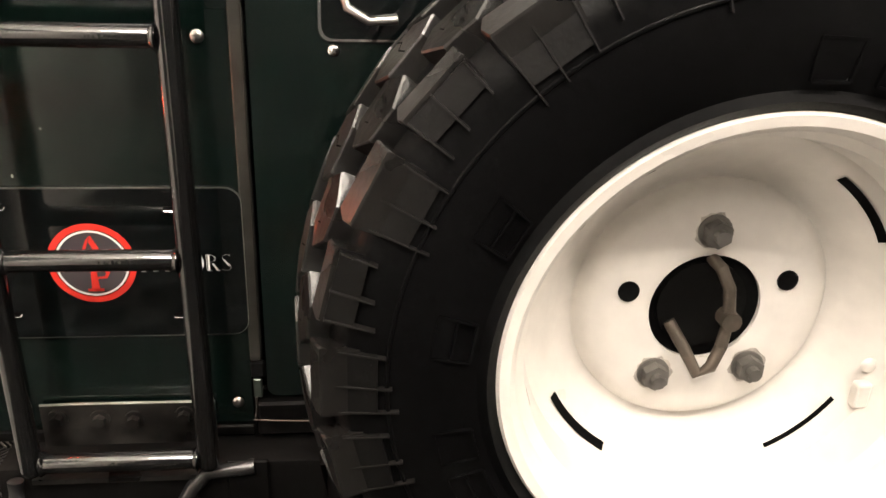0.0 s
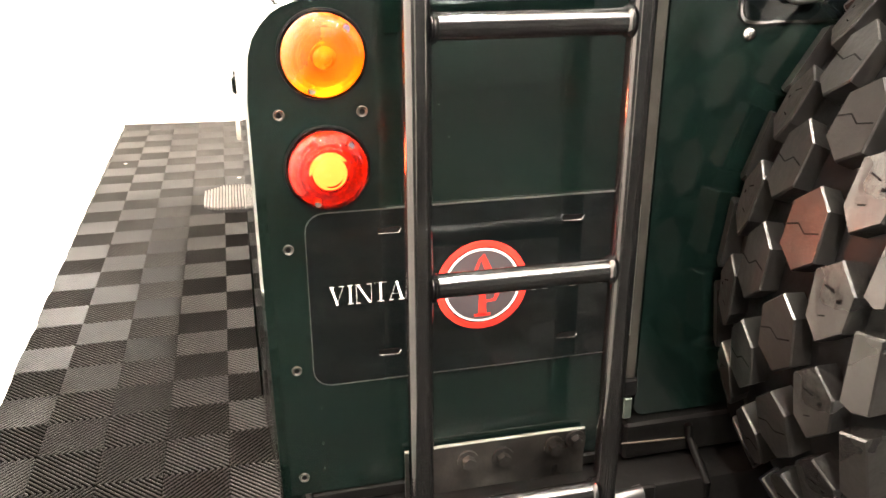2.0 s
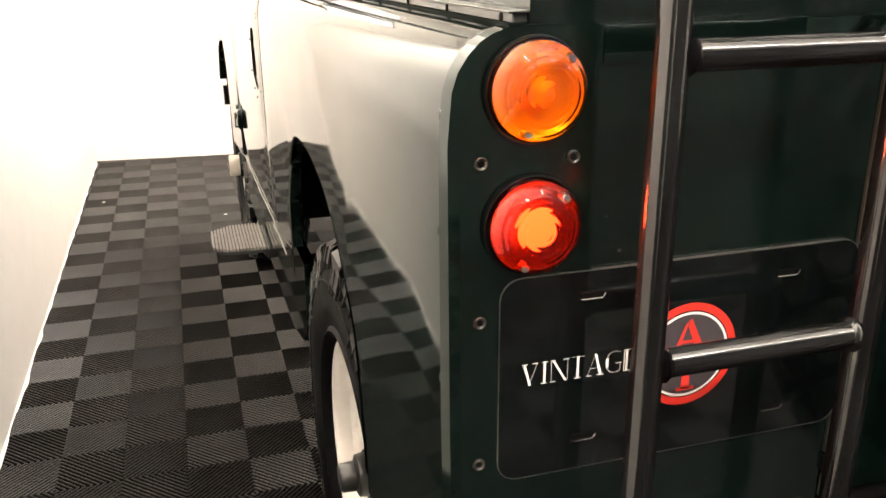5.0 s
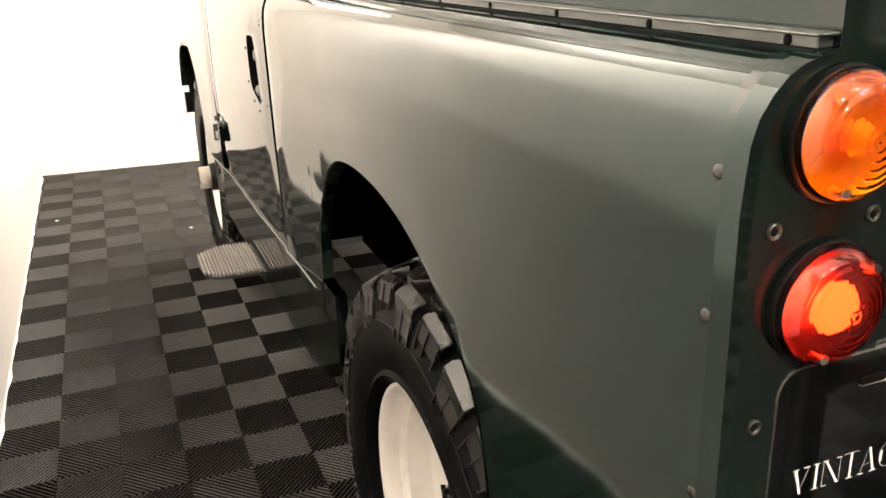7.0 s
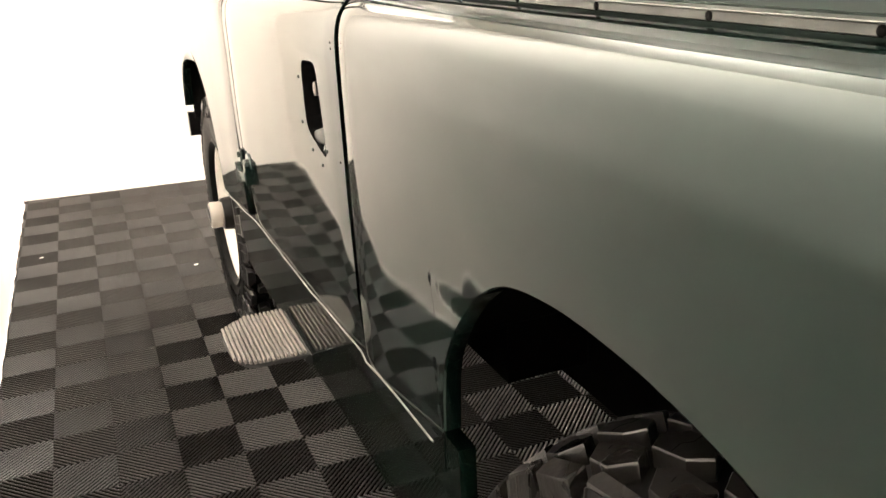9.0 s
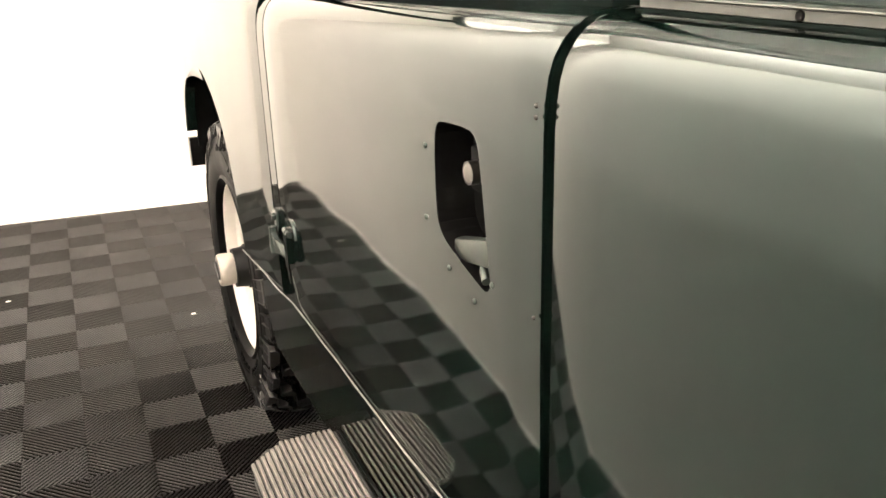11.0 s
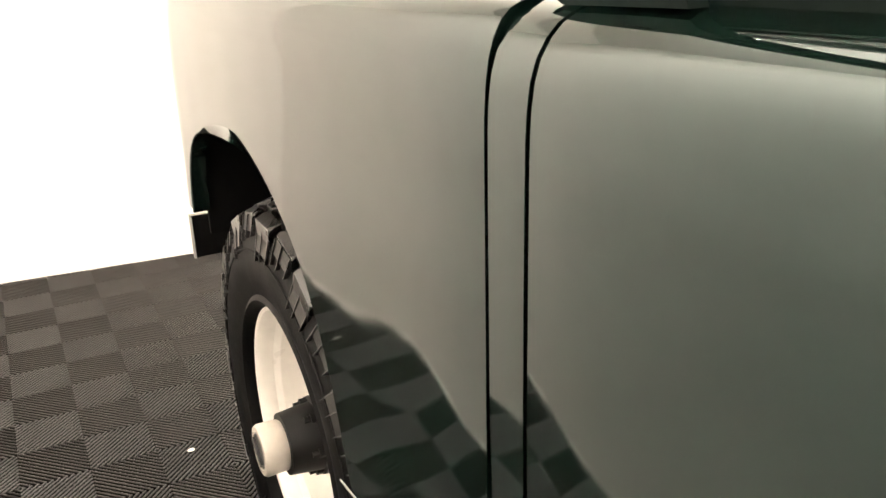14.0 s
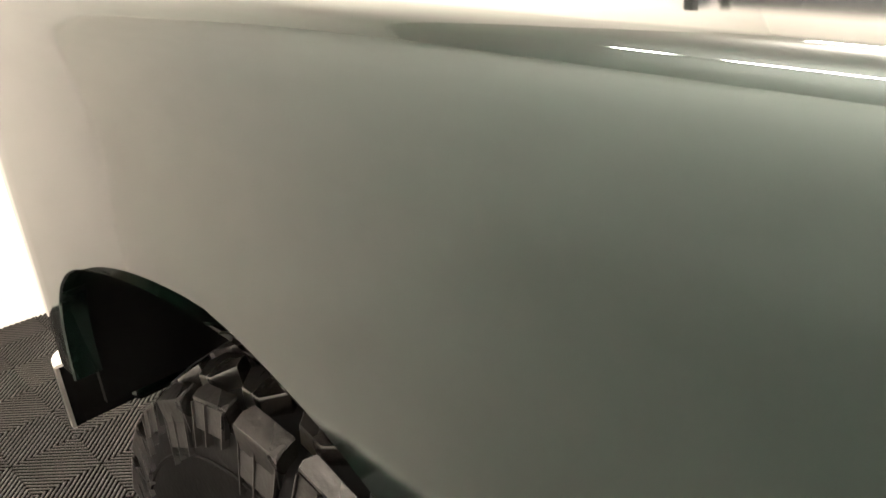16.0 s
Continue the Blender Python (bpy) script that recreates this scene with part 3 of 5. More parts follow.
def bulge(flare, y, z):
    """Lower edges of a panel that stand out a little; flare is (depth, from y, to y)."""
    f = min(1.0, max(0.0, (y - flare[1]) / (flare[2] - flare[1])))
    g = max(0.0, (0.96 - z) / 0.36)
    if len(flare) > 3:
        e = 1 - min(1.0, max(0.0, (y - flare[3]) / (flare[4] - flare[3])))
        f *= e * e * (3 - 2 * e)
    out = flare[0] * f * f * (3 - 2 * f) * g * (0.6 + 0.4 * g)
    if len(flare) > 5:
        t = interp(((0.35, 0.0), (0.62, 1.0), (0.90, 1.0), (1.08, 0.35), (1.17, 0.0)), y)
        out -= flare[5] * t * min(0.14, max(0.0, 0.97 - z))
    return out


FLARE_F, FLARE_R = (0.012, 2.20, 2.60), (0.010, 0.0, 0.40, 0.50, 0.85, 0.055)


def arch_flange(name, prof, outer, inner, sign, bottom, flare, fold):
    """The rim of a wheel arch: a narrow band folded inwards, and its lip turned under."""
    bm = bmesh.new()
    rows = [[], [], []]
    n = len(inner)
    for k in range(n):
        i, f = min(k, n - 2), k - min(k, n - 2)
        (oy, oz), (iy, iz) = [(p[i][0] + (p[i + 1][0] - p[i][0]) * f, p[i][1] + (p[i + 1][1] - p[i][1]) * f) for p in (outer, inner)]
        if iz < bottom or oz < bottom or (iy > 3.0 and min(iz, oz) < 0.672) or (0.9 < iy < 1.1 and min(iz, oz) < 0.645):
            continue
        rows[0].append(bm.verts.new((sign * (interp(prof, oz) + 0.0002 - bulge(flare, oy, oz)), oy, oz)))
        rows[1].append(bm.verts.new((sign * (interp(prof, iz) + 0.001 + 0.50 * math.hypot(oy - iy, oz - iz) - bulge(flare, iy, iz)), iy, iz)))
        rows[2].append(bm.verts.new((sign * (interp(prof, iz) + fold * (0.5 if iy > 3.1 else 1.0)), iy, iz)))
    for a, b in zip(rows, rows[1:]):
        for i in range(len(a) - 1):
            bm.faces.new((a[i], a[i + 1], b[i + 1], b[i]))
    return part(name, bm, PAINT, CAR, "dark green folded wheel arch rim", 25)


def sheet(y, z, y0, y1, bow=0.0030):
    """How far a hand-worked aluminium panel strays from its true surface: slight waves, and a bow towards its upright edges."""
    e = max(0.0, 1 - min(y - y0, y1 - y) / 0.085) if y1 - y0 > 0.3 else 0.0
    return 0.0010 * noise.noise((y * 2.1, z * 2.6, 3.3)) + 0.00035 * noise.noise((y * 9, z * 9, 7.7)) + bow * e * e


def skin(name, y0, y1, prof, arch, bottom, parent, label, sign=1, rows=16, nose=0.0, step=0.03, extra=(), hole=None, lip=0.03, flare=None, ahead=None, recess=0.0):
    """A curved body panel between y0 and y1: its lower edge follows the wheel arch, its edges return inwards."""
    bm = bmesh.new()
    ys = {round(y0 + (y1 - y0) * i / max(1, round((y1 - y0) / step)), 4) for i in range(max(1, round((y1 - y0) / step)) + 1)}
    if arch:
        ys |= {a for a, _ in arch if y0 < a < y1}
        ys |= {arch[0][0] - 0.0006, arch[-1][0] + 0.0006}
    ys |= set(extra)
    ys = sorted(y for y in ys if y0 - 1e-6 <= y <= y1 + 1e-6)
    top = prof[-1][0]
    knots = [z for z, _ in prof]

    def low(y):
        if arch and arch[0][0] <= y <= arch[-1][0]:
            return max(bottom if ahead is None or y < 3.0 else ahead, interp(arch, y))
        if ahead is not None and y > arch[-1][0]:
            return ahead
        if prof is QUARTER and y > 0.98:
            return interp(((0.985, 0.6455), (1.25, 0.6220)), y)
        return bottom

    def at(y, z):
        x = interp(prof, z) + sheet(y, z, y0, y1, (0.0008 if y > 0.6 else 0.0016) if prof is QUARTER else 0.0030) + recess + (0.0036 * max(0.0, 1 - (y1 - y) / 0.022) ** 2 if prof is QUARTER else 0.0) + 0.006 * max(0.0, 1 - y / 0.6) ** 2
        if flare:
            x -= bulge(flare, y, z)
        if nose and y > y1 - nose:
            f = (y - (y1 - nose)) / nose
            x += 0.055 * (1 - math.sqrt(max(0.0, 1 - f * f)))
            z -= 0.055 * f * f * max(0.0, (z - 0.95) / 0.12)
        if nose:
            y -= interp(((0.70, 0.075), (0.80, 0.055), (0.88, 0.028), (0.96, 0.006), (1.0, 0.0)), z) * min(1.0, max(0.0, (y - 3.18) / (y1 - 3.18)))
            y -= 0.15 * min(1.0, max(0.0, (y - y1 + 0.25) / 0.25)) ** 2 * max(0.0, (z - 0.93) / 0.175) ** 2
        return bm.verts.new((sign * x, y, z + (drop(y, z) if prof is SIDE else 0.0)))

    zflat = 0.93
    zs_top = sorted({zflat} | {z for z in knots if z > zflat} | {0.96, 1.0, 1.0225})
    cols = []
    for y in ys:
        zb = low(y)
        zz = [zb + (zflat - zb) * i / rows for i in range(rows)] + zs_top
        cols.append([at(y, z) for z in zz])
    for a, b in zip(cols, cols[1:]):
        for i in range(len(a) - 1):
            if hole and hole[0] - 1e-6 <= (a[i].co.y + b[i].co.y) / 2 <= hole[1] + 1e-6 and hole[2] - 1e-6 <= (a[i].co.z + a[i + 1].co.z) / 2 <= hole[3] + 1e-6:
                continue
            bm.faces.new((a[i], a[i + 1], b[i + 1], b[i]))

    def skirt(loop, dx, dy=0.0, dz=0.0):
        outer = [bm.verts.new(v.co) for v in loop]
        inner = [bm.verts.new(v.co + Vector((sign * dx, dy, dz))) for v in loop]
        for i in range(len(loop) - 1):
            bm.faces.new((outer[i], outer[i + 1], inner[i + 1], inner[i]))

    skirt([c[0] for c in cols], lip)
    skirt(cols[0], 0.02)
    skirt(cols[-1], 0.02)
    return part(name, bm, PAINT, parent, label, 30)


for sign in (1, -1):
    skin("rear_side_panel", 0.0, 1.2675, QUARTER, ARCH_R_OUT, 0.602, CAR, "glossy dark green aluminium rear quarter panel with a rounded wheel arch", sign, lip=0.002, flare=FLARE_R)
    skin("hinge_pillar", 2.1375, 2.1800, SIDE, None, 0.618, CAR, "narrow dark green door pillar", sign, step=0.02, recess=0.0027)
    skin("front_wing", 2.1850, 3.316, WING, ARCH_F_OUT, 0.580, CAR, "glossy dark green front wing with a rounded wheel arch", sign, nose=0.075, lip=0.002, flare=FLARE_F, ahead=0.702)
    arch_flange("front_arch_rim", WING, ARCH_F_OUT, ARCH_F, sign, 0.580, FLARE_F, 0.045)
    arch_flange("rear_arch_rim", QUARTER, ARCH_R_OUT, ARCH_R, sign, 0.602, FLARE_R, 0.026)



def eased(poly, times=2):
    """Rounds an outline by cutting its corners."""
    for _ in range(times):
        poly = [(a[0] + (b[0] - a[0]) * f, a[1] + (b[1] - a[1]) * f) for a, b in zip(poly, poly[1:] + poly[:1]) for f in (0.25, 0.75)]
    return poly


POCKET = eased([(1.462, 0.945), (1.462, 1.008), (1.456, 1.022), (1.444, 1.026), (1.392, 1.029), (1.379, 1.024), (1.373, 1.010), (1.358, 0.925), (1.355, 0.905), (1.361, 0.898), (1.372, 0.898), (1.436, 0.915), (1.456, 0.926)], 1)


def make_door(sign):
    """A front door: skin with a cut-out for the recessed handle, its pocket, button and flap, and the window frame above."""
    bm = bmesh.new()
    y0, y1, hy0, hy1, hz0, hz1 = 1.2805, 2.1330, 1.33, 1.50, 0.86, 1.04
    ys = [y0 + (hy0 - y0) * i / 3 for i in range(4)] + [hy1 + (y1 - hy1) * i / 20 for i in range(21)]
    foot = ((1.25, 0.6225), (1.60, 0.6040), (1.85, 0.5960), (2.15, 0.5880))
    zs = [0.584, 0.66, 0.70, 0.74, 0.80, hz0, hz1, 1.056, 1.068, 1.076, 1.083, 1.090, 1.096, 1.102, 1.107, 1.111, 1.115, 1.1176, 1.120, 1.1217, 1.1232, 1.1242, 1.125, 1.1256]
    grid = [[bm.verts.new((sign * (interp(SIDE, z) + (0.0 if hy0 - 1e-6 < y < hy1 + 1e-6 and hz0 - 1e-6 < z < hz1 + 1e-6 else sheet(y, z, y0, y1))), y, interp(foot, y) if z < 0.6 else z + (drop(y, z) if z > hz1 or y > hy1 + 0.001 else 0.0))) for z in zs] for y in ys]
    for a, b in zip(grid, grid[1:]):
        for i in range(len(zs) - 1):
            if not (abs(a[i].co.y - hy0) < 1e-6 and i == 5):
                bm.faces.new((a[i], a[i + 1], b[i + 1], b[i]))
    hole = [bm.verts.new((sign * -0.8262, y, z)) for y, z in POCKET]
    edges = [bm.edges.new((hole[i], hole[(i + 1) % len(hole)])) for i in range(len(hole))]
    ring = [grid[3][5], grid[3][6], grid[4][6], grid[4][5]]
    for i in range(4):
        a, b = ring[i], ring[(i + 1) % 4]
        edges.append(bm.edges.get((a, b)) or bm.edges.new((a, b)))
    bmesh.ops.triangle_fill(bm, use_beauty=True, edges=edges, normal=(-sign, 0, 0))
    for loop in ([g[0] for g in grid], grid[0], grid[-1]):
        outer = [bm.verts.new(v.co) for v in loop]
        inner = [bm.verts.new(v.co + Vector((sign * 0.018, 0, 0))) for v in loop]
        for i in range(len(loop) - 1):
            bm.faces.new((outer[i], outer[i + 1], inner[i + 1], inner[i]))
    door = part("front_door", bm, PAINT, CAR, "closed glossy dark green front door with recessed handle", 30)
    p = bmesh.new()
    po = [p.verts.new((sign * -0.8255, y, z)) for y, z in POCKET]
    pi = [p.verts.new((sign * -0.788, y, z)) for y, z in POCKET]
    p.faces.new(pi)
    for i in range(len(POCKET)):
        p.faces.new((po[i], po[(i + 1) % len(POCKET)], pi[(i + 1) % len(POCKET)], pi[i]))
    part("handle_pocket", p, DARK, door, "recessed black handle pocket")
    k = bmesh.new()
    box(k, sign * -0.815, sign * -0.789, 1.374, 1.412, 0.972, 1.010, 0.002)
    part("button_mount", k, DARK, door)
    k = cyl(bmesh.new(), (sign * -0.812, 1.399, 0.990), (sign * -0.824, 1.399, 0.990), 0.0100, 24)
    button = part("push_button", k, STRIP, door, "round dull metal push button", 35)
    k = dome(bmesh.new(), (sign * -0.8238, 1.399, 0.990), (-sign, 0, 0), 0.0082, 0.0016, 20)
    part("button_face", k, NUT, button, "worn dull button face", 40)
    k = bmesh.new()
    prism(k, [(1.434, 0.902), (1.434, 0.923), (1.359, 0.943), (1.359, 0.917)], sign * -0.823, sign * -0.808)
    bmesh.ops.bevel(k, geom=list(k.edges), offset=0.004, segments=2, affect="EDGES", profile=0.5)
    part("handle_flap", k, HANDLE, door, "grey metal handle flap", 35)
    k = tube(bmesh.new(), [(sign * -0.812, 1.392, 0.918), (sign * -0.819, 1.380, 0.908), (sign * -0.8225, 1.369, 0.904)], 0.0042)
    part("handle_lever", k, TRIM, door, "worn bent handle lever", 40)
    for y, z in ((1.483, 0.997), (1.486, 0.928), (1.436, 0.894), (1.385, 0.881), (1.352, 0.908)):
        part("rivet", dome(bmesh.new(), (sign * -0.826, y, z), (-sign, 0, 0), 0.0032, 0.0020), TRIM, door, "small dull rivet", 40)
    for z in (1.064, 1.056, 0.907):
        part("edge_bolt", dome(bmesh.new(), (sign * -0.826, 1.2845, z), (-sign, 0, 0), 0.0021, 0.0018), STRIP, door, "tiny dull bolt", 40)
    # window frame and pane
    f = bmesh.new()
    x0, x1 = sign * -0.766, sign * -0.735
    box(f, x0, x1, 1.285, 2.12, 1.147, 1.19, 0.004)
    box(f, x0, x1, 1.27, 1.31, 1.186, 1.76, 0.004)
    box(f, x0, x1, 2.08, 2.12, 1.186, 1.76, 0.004)
    box(f, x0, x1, 1.27, 2.12, 1.757, 1.80, 0.004)
    box(f, sign * -0.762, sign * -0.738, 1.675, 1.70, 1.186, 1.76, 0.003)
    part("window_frame", f, PAINT, door, "dark green window frame", 35)
    g = prism(bmesh.new(), [(1.285, 1.118), (1.7, 1.109), (2.10, 1.099), (2.10, 1.1468), (1.285, 1.1468)], sign * -0.7675, sign * -0.740)
    part("waist_seal", g, GASKET, door, "dark rubber seal below the window frame")
    g = box(bmesh.new(), sign * -0.7695, sign * -0.764, 1.285, 2.10, 1.147, 1.1505, 0.001, 1)
    part("bead", g, CAPPING, door, "thin bright bead along the seal")
    g = bmesh.new()
    box(g, sign * -0.752, sign * -0.748, 1.308, 1.677, 1.188, 1.758)
    part("window_pane", g, GLASS, door)
    g = bmesh.new()
    box(g, sign * -0.752, sign * -0.748, 1.698, 2.082, 1.188, 1.758)
    part("window_pane", g, GLASS, door)
    # lower hinge: foot on the pillar, cranked arm, upright knuckle plates with a bolt through them, round seat on the door
    seat = cyl(bmesh.new(), (sign * -0.818, 2.056, 0.734), (sign * -0.8275, 2.056, 0.734), 0.029, 28, 0.026)
    hinge = part("door_hinge", seat, PAINT, door, "exposed dark green steel door hinge", 35)
    k = box(bmesh.new(), sign * -0.829, sign * -0.815, 2.144, 2.172, 0.684, 0.750, 0.004)
    part("hinge_foot", k, PAINT, hinge, "", 35)
    k = prism(bmesh.new(), [(2.172, 0.704), (2.170, 0.690), (2.160, 0.680), (2.145, 0.678), (2.066, 0.694), (2.062, 0.700), (2.062, 0.712), (2.068, 0.718), (2.140, 0.702), (2.156, 0.714), (2.168, 0.712)], sign * -0.8375, sign * -0.829)
    bmesh.ops.bevel(k, geom=list(k.edges), offset=0.003, segments=2, affect="EDGES", profile=0.5)
    part("hinge_arm", k, HINGE, hinge, "worn grey-green hinge arm", 30)
    for y in (2.050, 2.062):
        k = prism(bmesh.new(), rounded(-0.8365, -0.822, 0.688, 0.744, 0.006), 0.0, 0.0065)
        k.transform(Matrix(((0, sign, 0, 0), (1, 0, 0, y), (0, 0, 1, 0), (0, 0, 0, 1))))
        part("knuckle", k, PAINT, hinge, "", 35)
    part("hinge_bolt", cyl(bmesh.new(), (sign * -0.8305, 2.046, 0.738), (sign * -0.8305, 2.080, 0.738), 0.0048, 14), HINGE, hinge, "", 35)
    part("hinge_bolt", cyl(bmesh.new(), (sign * -0.829, 2.157, 0.738), (sign * -0.834, 2.157, 0.738), 0.0065, 6), HINGE, hinge)
    part("hinge_pin", cyl(bmesh.new(), (sign * -0.834, 2.160, 0.674), (sign * -0.834, 2.160, 0.720), 0.0065, 14), HINGE, hinge, "", 35)
    return door


for sign in (1, -1):
    make_door(sign)
    edge_x = [(0.985, -0.8285), (1.12, -0.8240), (1.262, -0.8232), (1.285, -0.8185), (2.12, -0.8182), (2.20, -0.8245), (2.50, -0.8310)]
    edge_z = [(0.985, 0.645), (1.25, 0.6215), (1.60, 0.6030), (1.85, 0.5950), (2.15, 0.5870), (2.32, 0.5800), (2.50, 0.5660)]
    # sill panel under the door, with a bright folded upper edge
    s = prism(bmesh.new(), [(0.99, 0.622), (0.99, 0.49), (1.06, 0.43), (1.25, 0.385), (2.42, 0.372), (2.49, 0.45), (2.495, 0.58), (2.30, 0.604), (1.9, 0.612)], sign * -0.797, sign * -0.775)
    part("sill_panel", s, PAINT, CAR, "dark green sill panel under the door")
    e = tube(bmesh.new(), [(sign * (x - 0.0012 * noise.noise((y * 14, 2.2, 0.4))), y, z + 0.0012 * noise.noise((y * 11, 0.3, 5.1))) for x, y, z in
                           [(interp(edge_x, 0.99 + i * 0.0378), 0.99 + i * 0.0378, interp(edge_z, 0.99 + i * 0.0378)) for i in range(41)]], 0.0013, 8)
    part("sill_edge", e, SILLEDGE, CAR, "thin bright worn edge along the sill", 40)
    # gaps beside the door are closed by dark seals behind
    for y in (1.274, 2.1342, 2.1825):
        k = bmesh.new()
        for z0, z1 in zip((0.61, 0.85, 1.04, 1.08, 1.107, 1.120), (0.85, 1.04, 1.08, 1.107, 1.120, 1.1256)):
            xa, xb = interp(SIDE, z0) + 0.014, interp(SIDE, z1) + 0.014
            vs = [k.verts.new((sign * x, yy, z + drop(y, z))) for x, z in ((xa, z0), (xb, z1)) for yy in (y - 0.012, y + 0.012)]
            k.faces.new((vs[0], vs[1], vs[3], vs[2]))
        part("door_seal", k, SEAL, CAR, "black rubber door seal")
    # side of the hard top above the capping strip
    c = bmesh.new()
    box(c, sign * -0.772, sign * -0.760, 0.004, 1.25, 1.1268, 1.1335, 0.0008, 1)
    cap = part("side_capping", c, CAPPING, CAR, "pale grey-green galvanised capping strip with bolts")
    for i in range(10):
        y = 0.024 + i * 0.1215
        part("capping_bolt", dome(bmesh.new(), (sign * -0.772, y, 1.1300), (-sign, 0, 0), 0.0032, 0.0016, 10), UNDER, cap, "small dark rusty bolt", 40)
    # ragged lower edge of the sealing strip
    c = bmesh.new()
    low = [(0.004 + k * 0.0178, 1.1216 + 0.0012 * noise.noise((k * 0.9, 5.5, 1.1))) for k in range(71)]
    prism(c, low + [(1.25, 1.1270), (0.004, 1.1270)], sign * -0.7745, sign * -0.760)
    part("capping_gasket", c, GASKET, CAR, "thin ragged dark sealing strip")
    c = bmesh.new()
    box(c, sign * -0.7765, sign * -0.755, 0.0, 1.25, 1.1335, 1.1350, 0.0006, 1)
    part("roof_lip", c, CAPPING, CAR)
    c = bmesh.new()
    for a in ((0.0, 1.25, 1.1350, 1.30), (0.0, 1.25, 1.70, 1.80), (0.0, 0.16, 1.30, 1.70), (1.09, 1.25, 1.30, 1.70)):
        box(c, sign * -0.762, sign * -0.742, *a)
    part("roof_side", c, PAINT, CAR, "dark green hard top side with a window opening")
    c = bmesh.new()
    box(c, sign * -0.754, sign * -0.749, 0.155, 1.095, 1.295, 1.705)
    part("side_window", c, GLASS, CAR, "clear fixed side window")
    # inner wheel boxes and liners
    for a in ((-0.80, -0.42, 0.20, 1.25, 0.925, 0.945), (-0.46, -0.42, 0.20, 1.248, 0.52, 0.923), (-0.80, -0.462, 0.16, 0.198, 0.62, 0.945)):
        part("rear_wheel_box", box(bmesh.new(), sign * a[0], sign * a[1], *a[2:]), DARK, CAR, "black painted inner wheel box")
    for a in ((-0.80, -0.44, 2.28, 3.26, 0.90, 0.915), (-0.46, -0.43, 2.292, 3.26, 0.55, 0.898), (-0.79, -0.43, 2.26, 2.278, 0.50, 0.915)):
        part("front_wheel_box", box(bmesh.new(), sign * a[0], sign * a[1], *a[2:]), DARK, CAR, "black painted inner wheel box")
    part("splash_panel", box(bmesh.new(), sign * -0.806, sign * -0.46, 3.184, 3.194, 0.650, 0.880), DARK, CAR, "black splash panel ahead of the front wheel")
    # front apron of the wing behind the bumper
    c = prism(bmesh.new(), [(3.196, 0.704), (3.215, 0.704), (3.245, 0.90), (3.20, 0.90)], sign * -0.785, sign * -0.60)
    part("wing_apron", c, DARK, CAR, "black inner edge of the front wing")

# body step below the door
st = bmesh.new()
outl = [(-0.800, 1.745), (-0.905, 1.752), (-0.928, 1.765), (-0.945, 1.800), (-0.951, 1.860), (-0.951, 1.910), (-0.942, 1.950), (-0.920, 1.980), (-0.885, 1.993), (-0.800, 1.988)]
lo = [st.verts.new((x, y, 0.396)) for x, y in outl]
hi = [st.verts.new((x, y, 0.404)) for x, y in outl]
st.faces.new(lo)
st.faces.new(hi)
for i in range(len(outl)):
    st.faces.new((lo[i], lo[(i + 1) % len(outl)], hi[(i + 1) % len(outl)], hi[i]))
step = part("body_step", st, SEAL, CAR, "folding step with a ribbed grey rubber tread")
for i in range(16):
    x = -0.809 - i * 0.0091
    y0, y1 = (1.752, 1.988) if x > -0.90 else (1.752 + (abs(x) - 0.90) ** 2 * 16, 1.990 - (abs(x) - 0.885) * 0.75)
    part("tread_rib", box(bmesh.new(), x - 0.0028, x + 0.0028, y0, y1, 0.4035, 0.4115, 0.0012, 1), RIBBED, step)
b = bmesh.new()
box(b, -0.80, -0.70, 1.765, 1.80, 0.37, 0.388)
box(b, -0.80, -0.70, 1.90, 1.96, 0.37, 0.388)
cyl(b, (-0.803, 1.745, 0.393), (-0.803, 1.99, 0.393), 0.010, 10)
part("step_bracket", b, BLACK, step, "black steel step bracket", 35)

# chassis, floor pan and axles
c = bmesh.new()
for s in (-1, 1):
    box(c, s * 0.36, s * 0.44, -0.02, 3.25, 0.46, 0.58)
for y in (0.25, 1.15, 1.9, 2.4, 3.1):
    box(c, -0.36, 0.36, y, y + 0.06, 0.48, 0.56)
part("chassis", c, DARK, CAR, "black box-section chassis frame")
part("floor_pan", box(bmesh.new(), -0.74, 0.74, 1.272, 2.45, 0.632, 0.646), DARK, CAR, "black floor pan")
part("seat_bulkhead", box(bmesh.new(), -0.76, 0.76, 1.25, 1.27, 0.632, 0.93), DARK, CAR, "black bulkhead behind the seats")
for s in (-1, 1):
    part("outrigger", box(bmesh.new(), s * 0.600, s * 0.44, 1.252, 1.50, 0.53, 0.630), DARK, CAR, "black box-section outrigger")
part("load_floor", box(bmesh.new(), -0.42, 0.42, 0.02, 1.0, 0.70, 0.72), DARK, CAR, "black load floor")
for y in (RY_, FY_):
    c = cyl(bmesh.new(), (-0.6, y, WZ), (0.6, y, WZ), 0.04, 16)
    cyl(c, (0.1, y - 0.1, WZ), (0.1, y + 0.1, WZ), 0.11, 16)
    part("axle", c, DARK, CAR, "black axle tube", 35)
for s in (-1, 1):
    for y in (RY_, FY_):
        c = bmesh.new()
        for i in range(5):
            box(c, s * 0.40 - 0.03, s * 0.40 + 0.03, y - 0.48 + 0.06 * i, y + 0.48 - 0.06 * i, 0.44 - i * 0.009, 0.447 - i * 0.009)
        tube(c, [(s * 0.47, y + 0.12, 0.42), (s * 0.45, y + 0.30, 0.66)], 0.022)
        part("leaf_spring", c, DARK, CAR, "black leaf spring and damper")

